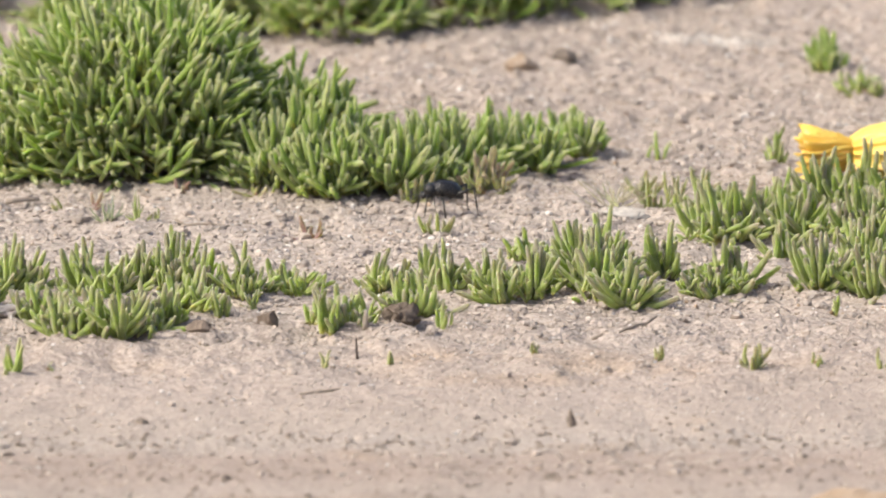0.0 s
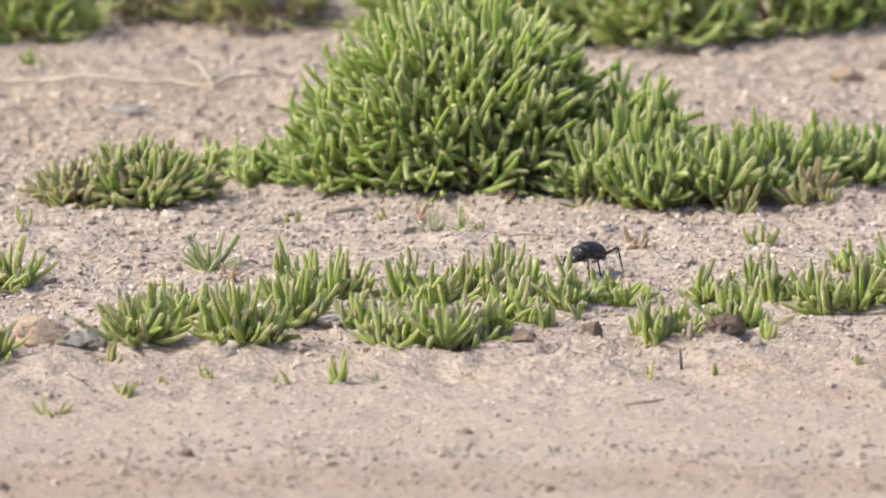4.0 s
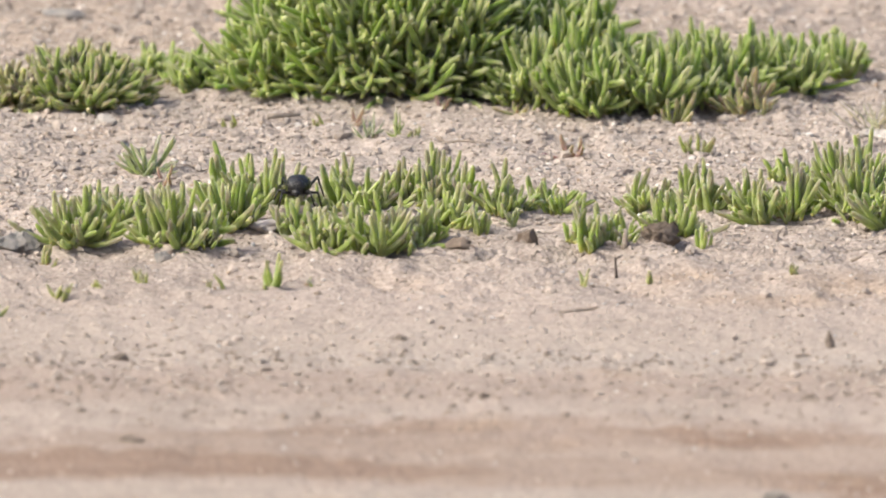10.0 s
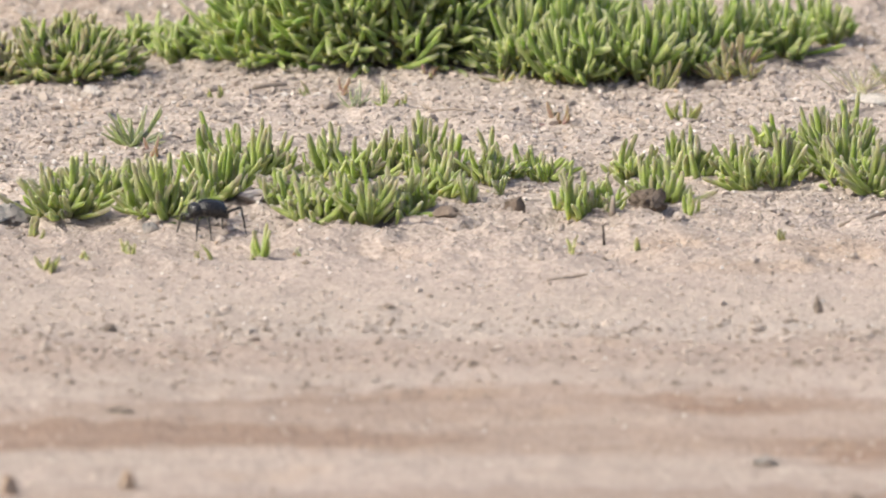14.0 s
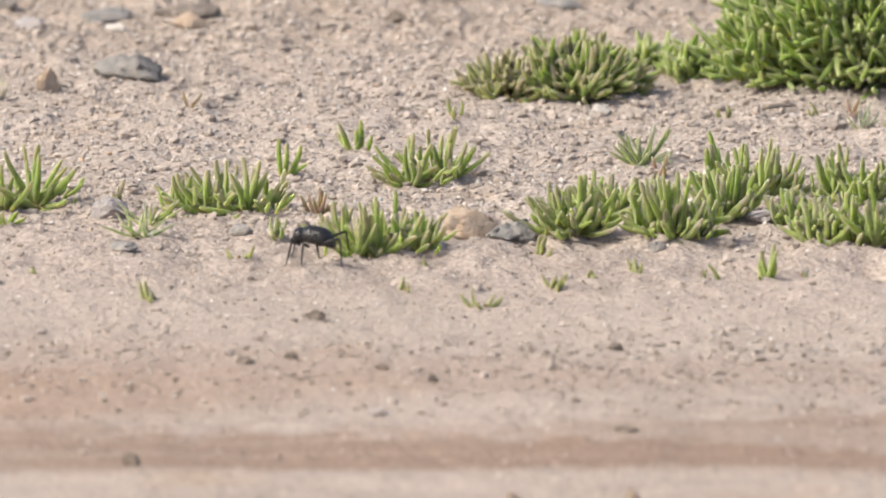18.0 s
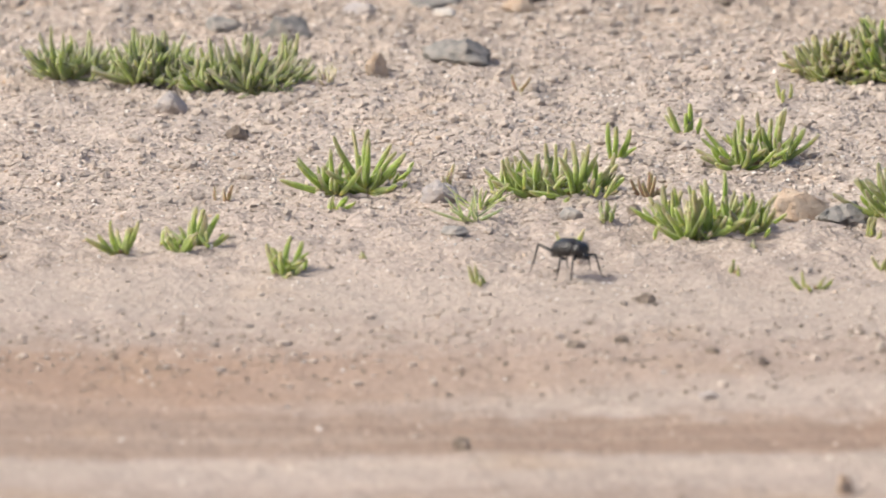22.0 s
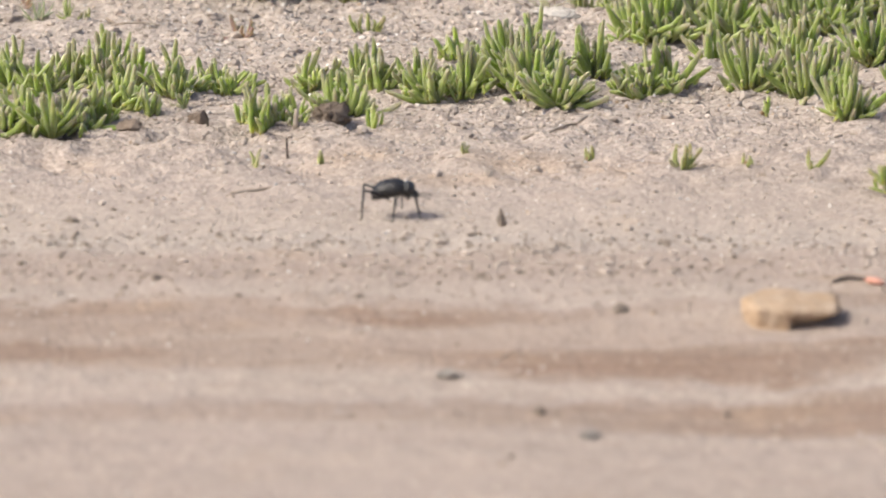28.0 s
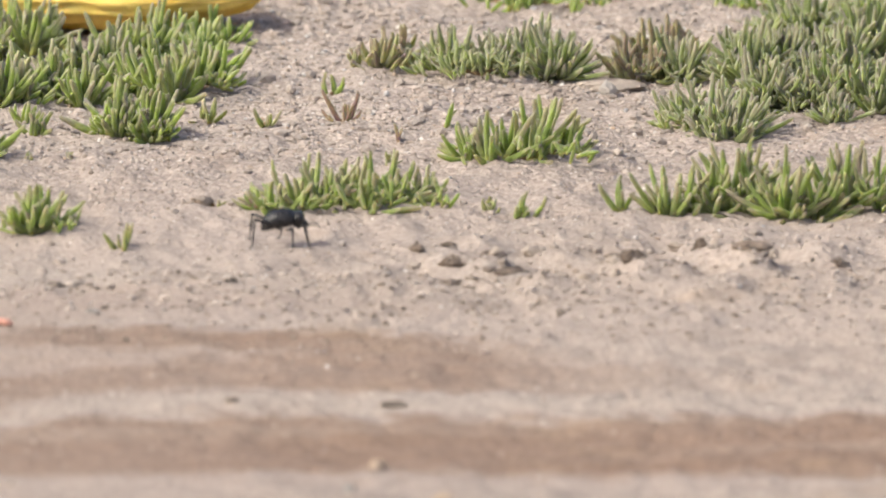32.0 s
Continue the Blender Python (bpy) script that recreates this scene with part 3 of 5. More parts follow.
stone(-0.351, 0.588, 0.015, 0.006, STONE_TAN, label="orange-brown stone on far gravel", seed=30)
stone(-0.388, 0.582, 0.010, 0.004, STONE_WHITE, name="pebble", label="white pebble on far gravel", category="pebble", seed=31)
stone(-0.249, 0.617, 0.011, 0.006, STONE_DARK, name="pebble", label="dark pebble on far gravel", category="pebble", seed=32)
stone(-0.169, 0.651, 0.019, 0.004, STONE_GREY, label="flat grey stone on far gravel", seed=33)
stone(0.678, 0.250, 0.036, 0.006, STONE_SAND, label="long pale flat stone between plants", seed=35, depth=0.5, flat=0.4)
stone(0.678, 0.236, 0.008, 0.007, STONE_WHITE, name="pebble", label="white upright chip of stone", category="pebble", seed=36)
stone(0.462, -0.054, 0.011, 0.003, STONE_SAND, label="pale flat tan stone on bare soil", seed=37)
stone(0.241, -0.385, 0.0085, 0.0045, STONE_DARK, name="pebble", label="dark pebble at the edge of the track", category="pebble", seed=38)
stone(-0.352, -0.010, 0.012, 0.004, STONE_GREY, label="flat grey stone on bare soil", seed=39)
stone(-0.271, 0.047, 0.007, 0.0045, STONE_DARK, name="pebble", label="dark pebble between two plants", category="pebble", seed=40)
stone(-0.300, 0.036, 0.011, 0.005, STONE_GREY, name="pebble", label="dark grey pebble between two plants", category="pebble", seed=41)
stone(-0.472, 0.252, 0.009, 0.006, STONE_DARK, name="pebble", label="dark brown pebble on gravel", category="pebble", seed=42)
slab(0.3145, -0.405)


stone(0.200, 0.738, 0.015, 0.008, STONE_TAN, label="brown stone on far gravel", seed=51)
stone(0.222, 0.754, 0.012, 0.006, STONE_DARK, name="pebble", label="dark pebble on far gravel", category="pebble", seed=52)
stone(0.587, -0.175, 0.008, 0.0030, STONE_SAND, name="clod", label="crusted clod of pale soil", category="clod", seed=53, rough=0.6)
stone(0.614, -0.188, 0.008, 0.0030, STONE_SAND, name="clod", label="crusted clod of pale soil", category="clod", seed=54, rough=0.6)
# four dark clods in place of shaded crevices, finer than the ground mesh
stone(0.566, -0.177, 0.011, 0.0035, CRUST_AND_CRACK_SHADE, name="clod", label="dark clod standing in for shade in a crust crack", category="clod", seed=71, rough=0.6, sink=0.42)
stone(0.646, -0.194, 0.010, 0.0038, CRUST_AND_CRACK_SHADE, name="clod", label="dark clod standing in for shade in a crust crack", category="clod", seed=72, rough=0.6, sink=0.42)
stone(0.590, -0.194, 0.012, 0.0022, CRUST_AND_CRACK_SHADE, name="clod", label="dark clod standing in for shade in a crust crack", category="clod", seed=73, rough=0.6, sink=0.42)
stone(0.681, -0.162, 0.006, 0.0045, CRUST_AND_CRACK_SHADE, name="clod", label="small dark upright clod standing in for crack shade", category="clod", seed=74, rough=0.6)
stone(0.604, -0.296, 0.004, 0.0030, STONE_DARK, name="pebble", label="tiny brown pebble on bare soil", category="pebble", seed=75)
stone(0.480, -0.672, 0.007, 0.0045, STONE_GREY, name="pebble", label="dark grey pebble on the near track", category="pebble", seed=76)
stone(0.495, -0.630, 0.008, 0.0060, STONE_TAN, name="pebble", label="ochre pebble on the near track", category="pebble", seed=77)
stone(0.4435, -0.498, 0.008, 0.0025, STONE_DARK, name="clod", label="flat dark clod on the pale ridge", category="clod", seed=78)
stone(0.513, -0.504, 0.014, 0.0028, STONE_DARK, name="clod", label="wedge-shaped brown clod on the pale ridge", category="clod", seed=79, rough=0.6)
stone(0.199, -0.591, 0.006, 0.0055, STONE_DARK, name="pebble", label="dark brown pebble in a wheel track", category="pebble", seed=80)
stone(0.2185, -0.636, 0.013, 0.0035, STONE_GREY, name="pebble", label="flat grey pebble near the track's edge", category="pebble", seed=81)
stone(0.278, -0.581, 0.004, 0.0030, STONE_DARK, name="pebble", label="small dark pebble in a wheel track", category="pebble", seed=82)
stone(0.3836, -0.233, 0.007, 0.0022, STONE_DARK, name="pebble", label="flat brown pebble on bare soil", category="pebble", seed=83)
stone(0.397, -0.303, 0.006, 0.0022, STONE_GREY, name="pebble", label="small grey pebble on bare soil", category="pebble", seed=84)
stone(-0.113, -0.408, 0.014, 0.0030, STONE_DARK, name="clod", label="flat brown clod at the edge of the track", category="clod", seed=85, rough=0.6)
stone(0.039, -0.298, 0.004, 0.0028, STONE_DARK, name="pebble", label="tiny brown pebble on bare soil", category="pebble", seed=86)
stone(-0.286, -0.261, 0.008, 0.0028, STONE_DARK, name="clod", label="dark clod on the reddish soil", category="clod", seed=87)
stone(-0.265, -0.245, 0.006, 0.0032, STONE_DARK, name="clod", label="dark clod on the reddish soil", category="clod", seed=88)
stone(-0.224, -0.266, 0.006, 0.0025, STONE_DARK, name="clod", label="small dark clod on bare soil", category="clod", seed=89)
stone(-0.222, -0.367, 0.010, 0.0035, STONE_LILAC, name="pebble", label="pale grey pebble above the track", category="pebble", seed=90)
stone(-0.201, -0.290, 0.004, 0.0032, STONE_DARK, name="pebble", label="tiny dark pebble on bare soil", category="pebble", seed=91)
stone(-0.389, -0.643, 0.008, 0.0045, STONE_GREY, name="pebble", label="grey pebble on the near track", category="pebble", seed=92)
stone(-0.285, -0.695, 0.009, 0.0080, STONE_GREY, name="pebble", label="dark grey rounded pebble on the near track", category="pebble", seed=93)
stone(-0.312, -0.657, 0.014, 0.0040, STONE_WHITE, name="pebble", label="whitish pebble on the near track", category="pebble", seed=94)
stone(-0.197, -0.659, 0.005, 0.0040, STONE_SAND, name="pebble", label="small sandy pebble on the near track", category="pebble", seed=95)
stone(0.0027, -0.167, 0.005, 0.0022, STONE_DARK, name="pebble", label="tiny dark pebble on bare soil", category="pebble", seed=96)
stone(-0.122, -0.211, 0.006, 0.0028, STONE_DARK, name="clod", label="small dark clod on bare soil", category="clod", seed=97)
stone(0.673, -0.136, 0.008, 0.0030, STONE_SAND, name="clod", label="crusted clod of pale soil", category="clod", seed=55, rough=0.6)

# crumbled crust; the dark clods paint in the shade of its cracks
crust_rng = random.Random(77)
for i in range(26):
    dark = i % 5 < 2
    stone(crust_rng.uniform(0.545, 0.745), -0.18 + crust_rng.gauss(0, 0.017), crust_rng.uniform(0.004, 0.009), crust_rng.uniform(0.0016, 0.0034), CRUST_AND_CRACK_SHADE if dark else STONE_SAND, name="clod",
          label="small dark clod standing in for shade in cracked crust" if dark else "small pale clod of cracked soil crust", category="clod", seed=200 + i, rough=0.7, sink=0.35, depth=1.4)


def stick(name, points, r, material, label, category):
    pts = [(x, y, floor_at(x, y) + lift) for x, y, lift in points]
    k = len(pts)
    ob = new(name, tube(pts, [r * (1 - 0.45 * i / (k - 1)) for i in range(k)], 7, material, name))
    tagged(ob, label, category)


def bent(x0, y0, x1, y1, k, wob, lift):
    out = []
    for i in range(k):
        t = i / (k - 1)
        out.append((x0 + (x1 - x0) * t, y0 + (y1 - y0) * t + wob * float(value_noise(t * 4, x0 * 30, 9)), lift + 0.0012 * float(value_noise(t * 5, y0 * 30, 8))))
    return out


stick("twig", bent(0.212, 0.026, 0.243, 0.062, 7, 0.0015, 0.001), 0.0010, DRY_WOOD, "thin dry brown twig lying on soil", "twig")
stick("dry_root", bent(-0.215, 0.746, -0.126, 0.733, 9, 0.008, 0.003), 0.0013, PALE_ROOT, "long pale dry root lying on gravel", "root")
stick("dry_root", bent(-0.126, 0.733, -0.070, 0.785, 8, 0.01, 0.004), 0.0013, PALE_ROOT, "pale dry root lying on gravel", "root")
stick("dry_root", [(-0.126, 0.733, 0.003), (-0.134, 0.76, 0.006), (-0.140, 0.79, 0.004), (-0.138, 0.82, 0.002)], 0.001, PALE_ROOT, "short forked pale dry root", "root")
stick("dry_root", bent(-0.266, 0.760, -0.215, 0.744, 7, 0.006, 0.002), 0.0014, PALE_ROOT, "long pale dry root lying on gravel", "root")
stick("dry_root", bent(-0.42, 0.772, -0.355, 0.795, 7, 0.006, 0.002), 0.0016, PALE_ROOT, "pale dry root in front of far plants", "root")
stick("stem_stub", [(0.107, 0.038, -0.002), (0.107, 0.038, 0.004), (0.1075, 0.039, 0.008)], 0.0017, DRY_WOOD, "short cut pale stem standing in soil", "stub")
stick("twig", [(0.1025, -0.018, -0.002), (0.102, -0.016, 0.004), (0.1018, -0.015, 0.009)], 0.0008, DARK_WOOD, "thin dark twig stuck upright in soil", "twig")
stick("twig", bent(-0.062, 0.362, -0.046, 0.368, 5, 0.002, 0.002), 0.0016, DRY_WOOD, "short thick dry twig on gravel", "twig")
stick("twig", bent(0.337, -0.321, 0.352, -0.317, 5, 0.0015, 0.001), 0.0012, DARK_WOOD, "dark charred twig resting on a sandstone slab", "twig")
stick("twig", bent(-0.260, -0.291, -0.246, -0.285, 6, 0.003, 0.0005), 0.0005, DRY_WOOD, "thin brown twig lying on reddish soil", "twig")
stick("twig", bent(-0.12, 0.235, -0.085, 0.245, 6, 0.003, 0.001), 0.0006, DRY_WOOD, "thin straight dry straw on gravel", "twig")
stick("twig", bent(0.075, -0.105, 0.105, -0.085, 6, 0.003, 0.0008), 0.0007, DRY_WOOD, "thin dry straw on bare soil", "twig")
stick("twig", bent(0.02, 0.30, 0.046, 0.29, 6, 0.003, 0.001), 0.0007, DRY_WOOD, "thin dry straw on gravel", "twig")


def scrap():
    """A crumpled coral-coloured scrap."""
    v, f = ico(2)
    out = [(p[0] * 0.0048 * (1 + 0.3 * noise.noise(Vector(p) * 2)), p[1] * 0.004, p[2] * 0.0014 * (1 + 0.8 * noise.noise(Vector(p) * 3))) for p in v]
    ob = new("plastic_scrap", mesh_from("plastic_scrap", out, f, CORAL, smooth=False))
    ob.matrix_basis = pose(0.355, -0.328, floor_at(0.355, -0.328) + 0.0015, 4, 10, 20)
    tagged(ob, "small coral-orange plastic scrap on the soil", "scrap")


scrap()


# ---------------------------------------------------------------- fleshy-leaved plants
def leaf_shape(bend, swell, seed, sides=7):
    """A finger-like leaf, one unit long and one unit in radius, bent towards its own x, with an uneven skin."""
    rng = random.Random(seed)
    rings = [(0.0, 0.72), (0.12, 0.95), (0.32, 1.06 + swell), (0.55, 1.0 + swell), (0.76, 0.93), (0.90, 0.82), (0.97, 0.56)]
    sway, turn = rng.uniform(-1.3, 1.3), rng.uniform(2.0, 4.5)
    v, uv, f = [], [], []
    for t, r in rings:
        side = sway * math.sin(turn * t) * t
        lump = 1 + rng.uniform(-0.08, 0.08)
        for k in range(sides):
            a = 2 * math.pi * k / sides
            q = r * lump * (1 + rng.uniform(-0.1, 0.1))
            v.append((q * math.cos(a) + bend * t * t, q * math.sin(a) * 0.92 + side, t))
            uv.append((k / sides, t))
    v.append((bend, sway * math.sin(turn), 1.0))
    uv.append((0.5, 1.0))
    for i in range(len(rings) - 1):
        for k in range(sides):
            l = (k + 1) % sides
            a, b, c, d = i * sides + k, i * sides + l, (i + 1) * sides + l, (i + 1) * sides + k
            f += [(a, b, c), (a, c, d)]
    top = (len(rings) - 1) * sides
    f += [(top + k, top + (k + 1) % sides, len(v) - 1) for k in range(sides)]
    return np.array(v), np.array(uv), np.array(f)


def short_shape(bend, seed):
    """A short, blunt young leaf."""
    rng = random.Random(seed)
    sides, v, uv, f = 5, [], [], []
    for t, q in ((0.0, 0.7), (0.35, 1.0), (0.75, 0.97), (0.95, 0.6)):
        for k in range(sides):
            a = 2 * math.pi * k / sides
            v.append((q * math.cos(a) * (1 + rng.uniform(-0.1, 0.1)) + bend * t * t, q * math.sin(a), t))
            uv.append((k / sides, t * 0.9))
    v.append((bend, 0, 1.0))
    uv.append((0.5, 0.95))
    for i in range(3):
        for k in range(sides):
            l = (k + 1) % sides
            a, b, c, d = i * sides + k, i * sides + l, (i + 1) * sides + l, (i + 1) * sides + k
            f += [(a, b, c), (a, c, d)]
    f += [(15 + k, 15 + (k + 1) % sides, 20) for k in range(sides)]
    return np.array(v), np.array(uv), np.array(f)


SHORT = [short_shape(b, i) for i, b in enumerate((0.0, 0.5, 1.0, 1.5, -0.4, 0.8))]


def young_leaves(thing, poses, material, rng):
    """The many small leaves crowded at the foot of a plant, in one part."""
    vs, fs, us, n = [], [], [], 0
    for m in poses:
        v, uv, f = SHORT[rng.randrange(len(SHORT))]
        mm = np.array(m)
        vs.append(v @ mm[:3, :3].T + mm[:3, 3])
        fs.append(f + n)
        us.append(uv)
        n += len(v)
    ob = part("young_leaves", mesh_from("young_leaves", np.concatenate(vs), np.concatenate(fs), material, uv=np.concatenate(us)), thing, None, "crowded short young leaves")
    ob["kind"] = "stuff"


UPRIGHT, ARCHED = tuple(range(0, 8)), tuple(range(8, 16))
SHAPES = [leaf_shape(b, 0.02 * (i % 5), 100 + i) for i, b in enumerate((0.4, 1.2, -0.5, 0.8, 1.5, 0.0, -1.0, 0.6, 1.4, 2.2, 3.2, 4.6, 2.6, 3.8, 1.8, 5.2))]
LEAF_MESHES = {}


def leaf_mesh(material, k):
    if (material.name, k) not in LEAF_MESHES:
        v, uv, f = SHAPES[k]
        LEAF_MESHES[material.name, k] = mesh_from("leaf", v, f, material, uv=uv)
    return LEAF_MESHES[material.name, k]


def leaf_pose(foot, way, length, radius, spin=0.0):
    """Along way, with the bend turned upwards."""
    z = Vector(way).normalized()
    x = Vector((0, 0, 1)) - z * z.z
    x = x.normalized() if x.length > 0.05 else z.orthogonal().normalized()
    y = z.cross(x)
    m = Matrix((x, y, z)).transposed().to_4x4()
    return Matrix.Translation(foot) @ m @ Matrix.Rotation(spin, 4, "Z") @ Matrix.Diagonal((radius, radius, length, 1))


def grow(thing, leaves, material, single=300):
    """Leaves as parts of their own, and past single of them the rest as one part."""
    for m, k in leaves[:single]:
        part("leaf", leaf_mesh(material, k), thing, m)
    rest = leaves[single:]
    if rest:
        vs, fs, us, n = [], [], [], 0
        for m, k in rest:
            v, uv, f = SHAPES[k]
            mm = np.array(m)
            vs.append(v @ mm[:3, :3].T + mm[:3, 3])
            fs.append(f + n)
            us.append(uv)
            n += len(v)
        ob = part("leaves", mesh_from("leaves", np.concatenate(vs), np.concatenate(fs), material, uv=np.concatenate(us)), thing)
        ob["kind"] = "stuff"


def shoot(thing, end, thick=0.0010):
    """One creeping stem from the root to end; leaves grow on it."""
    end = Vector(end)
    root = Vector((0, 0, 0.0008))
    middle = root.lerp(end, 0.55) + Vector((0, 0, 0.0012))
    return part("shoot", tube([root, middle, end + Vector((0, 0, 0.0025))], [thick, thick * 0.9, thick * 0.7], 6, STEM, "shoot"), thing)


LABELS = {
    "bright_leaf": "bright green fleshy-leaved ice plant growing low on sandy soil",
    "sage_leaf": "sage-green fleshy ice plant with purplish brown leaf tips",
    "olive_leaf": "low olive-green ice plant with slim spreading leaves",
    "greyed_leaf": "grey-green fleshy ice plant with many short spreading leaves",
    "rusty_leaf": "rust-brown withered succulent sprout on sandy soil",
    "pale_leaf": "small pale yellowish-green succulent sprout on sandy soil",
    "reddish_leaf": "reddish-brown succulent sprout withering on sandy soil",
}
PLANT_COUNT = [0]


def ice_plant(x, y, w, h, n, material, label="", tufts=0):
    """A low clump of finger-like leaves in several tufts, w wide and h high; y is its near edge."""
    PLANT_COUNT[0] += 1
    rng = random.Random(PLANT_COUNT[0] * 17 + 5)
    small = n < 12
    slim = material is BRIGHT and (y < 0.3 or x < -0.13)
    material = OLIVE if slim else RUST if small and material is RED else GREYED if material is SAGE and (x > 0.6 or x < -0.4) else material
    r0 = 0.00135 if small and slim else 0.00118 if small else 0.00138 if slim and n >= 40 else 0.00146 if slim else 0.00122 if material is GREYED else 0.00150
    depth = min(0.75 * w, 0.050)
    thing = new("ice_plant" if not small else "succulent_sprout")
    base = floor_at(x, y + depth * 0.45)
    thing.matrix_basis = pose(x, y + depth * 0.45, base - 0.001)
    half = w / 2
    h *= 1.0 if small or slim else 1.07
    reach = min(h, 0.025)
    span = max(half - 0.42 * reach, 0.0)
    n = n if small else int(n * (1.05 if slim and n >= 40 else 0.8 if slim else 1.2 if material is GREYED else 0.96))
    rosettes = tufts or 1 if small or tufts or span < 0.004 else max(2, round(2 * span / (0.015 if material is GREYED else 0.0098) * (0.75 + 8 * depth)))
    for j in range(rosettes):
        u = (-1 + 2 * (j + rng.uniform(0.25, 0.75)) / rosettes) if rosettes > 1 else 0.0
        v = rng.uniform(-1, 1) if rosettes > 1 else 0.0
        centre = Vector((u * span, v * depth * 0.45 * math.sqrt(1 - 0.6 * u * u), 0))
        tall = h * (1 - 0.30 * u * u) * (rng.uniform(0.7, 1.05) if rosettes > 1 else 1.0)
        size = min(tall, 0.040 if tufts else 0.030)
        bearer = shoot(thing, centre + Vector((0, 0, 0.5 * max(tall - size, 0))))
        leaves = []
        count = int(n * (j + 1) / rosettes) - int(n * j / rosettes)
        open_to = rng.uniform(55, 85) if material is RUST else rng.uniform(55, 85) if small and w > 1.5 * h else rng.uniform(40, 68) if small and slim else rng.uniform(28, 60) if small else rng.uniform(62, 86) if slim or material is GREYED else rng.uniform(40, 74)
        for i in range(count):
            rho, phi = ((i + 0.5) / count) ** 0.62, i * 2.39996 + rng.uniform(-0.5, 0.5)
            lean = radians(max(open_to * rho + rng.gauss(0, 16), 2))
            side = Vector((math.sin(lean) * math.cos(phi) + 0.28 * u, 0.85 * math.sin(lean) * math.sin(phi) + 0.22 * v, math.cos(lean)))
            if rng.random() < 0.06:
                side.z *= 0.25
            long = size * (rng.uniform(0.8, 1.1) if rng.random() < 0.5 else rng.uniform(0.42, 0.8)) * (1 - 0.12 * rho)
            long *= 0.9 if material is GREYED else 1.0
            lift = max(tall - size, 0) * rng.uniform(0.0, 1.0) * (1 - 0.7 * rho)
            foot = centre + Vector((0.0022 * rho * math.cos(phi) + rng.gauss(0, 0.0014), 0.0022 * rho * math.sin(phi) + rng.gauss(0, 0.0014), lift))
            k = rng.choice(UPRIGHT) if rho < 0.3 else rng.choice(ARCHED)
            r = r0 * rng.uniform(0.78, 1.15) * (1.0 if long > 0.011 else 0.82)
            leaves.append((leaf_pose(foot, side, long, r, rng.uniform(-0.5, 0.5)), k))
        grow(bearer, leaves, material)
    if not small:
        poses = []
        for i in range(int(n * (0.6 if slim else 1.3))):
            u, v = rng.uniform(-1, 1), rng.uniform(-1, 1)
            foot = Vector((u * (span + 0.006), v * depth * 0.5 * math.sqrt(max(1 - 0.6 * u * u, 0)), rng.uniform(0, 0.24) * h * (1 - 0.5 * u * u) * (1 - 0.4 * v)))
            way = Vector((rng.gauss(0.35 * u, 0.5), rng.gauss(0.35 * v, 0.5), rng.uniform(0.25, 1.0)))
            poses.append(leaf_pose(foot, way, rng.uniform(0.0050, 0.0130), r0 * rng.uniform(0.6, 0.85)))
        young_leaves(thing, poses, material, rng)
    tagged(thing, label or LABELS[material.name], "succulent", group="ice plants on the gravel" if not small else "sprouts on the gravel")
    return thing


def dome_bush(x, y, rx, ry, h, n, material, single, label, seed, leaf=1.0):
    """A rounded bush: leaves stand out of the whole dome on branching stems."""
    rng = random.Random(seed)
    n = n if single else int(n * 1.5)
    thing = new("ice_plant_bush")
    thing.matrix_basis = pose(x, y, floor_at(x, y))
    leaves = []
    for i in range(n):
        phi = i * 2.39996 + rng.uniform(-0.3, 0.3)
        up = ((i + 0.5) / n) ** 0.9
        ring = math.sqrt(max(1 - up * up, 0))
        depth = rng.uniform(0.58, 0.96)
        lump = 1 + 0.16 * noise.noise(Vector((math.cos(phi) * ring * 2.3, math.sin(phi) * ring * 2.3, up * 2.3 + seed)))
        out = Vector((math.cos(phi) * ring, math.sin(phi) * ring, up * 0.98 + 0.02))
        length = rng.uniform(0.017, 0.030) if rng.random() < 0.65 else rng.uniform(0.010, 0.015)
        length *= leaf
        foot = Vector((out.x * rx, out.y * ry, out.z * h)) * depth * lump * 0.87
        way = Vector((out.x, out.y, out.z * 0.9 + 0.32)) + Vector((rng.gauss(0, 0.6), rng.gauss(0, 0.55), rng.gauss(0, 0.45)))
        leaves.append((leaf_pose(foot, way, length, 0.00137 * rng.uniform(0.82, 1.15), rng.uniform(-1, 1)), rng.randrange(16)))
    leaves.sort(key=lambda l: l[0].translation.y)
    bearers = []
    for i in range(12 if single else 5):
        phi, up = i * 2.39996, (i + 0.5) / (12 if single else 5)
        ring = math.sqrt(1 - up * up)
        end = Vector((math.cos(phi) * ring * rx, math.sin(phi) * ring * ry, up * h)) * 0.62
        bearers.append((end, shoot(thing, end, 0.0014), []))
    for m, k in leaves[:single]:
        min(bearers, key=lambda b: (b[0] - m.translation).length)[2].append((m, k))
    for end, bearer, own in bearers:
        grow(bearer, own, material)
    grow(thing, leaves[single:], material, 0)
    tagged(thing, label, "succulent bush")
    return thing


# the large bush behind, and the far bushes
dome_bush(0.001, 0.470, 0.086, 0.080, 0.086, 2700, BRIGHT, 290, "large rounded bright green ice plant bush with dense finger leaves", 3)
dome_bush(0.084, 0.475, 0.040, 0.05, 0.042, 350, BRIGHT, 110, "low bright green ice plant bush leaning on a larger one", 4)
dome_bush(-0.058, 0.455, 0.036, 0.04, 0.030, 200, BRIGHT, 60, "low bright green ice plant bush leaning on a larger one", 5)
dome_bush(-0.153, 0.412, 0.036, 0.034, 0.021, 420, OLIVE, 110, "low spreading olive-green ice plant bush on gravel", 31, 0.62)
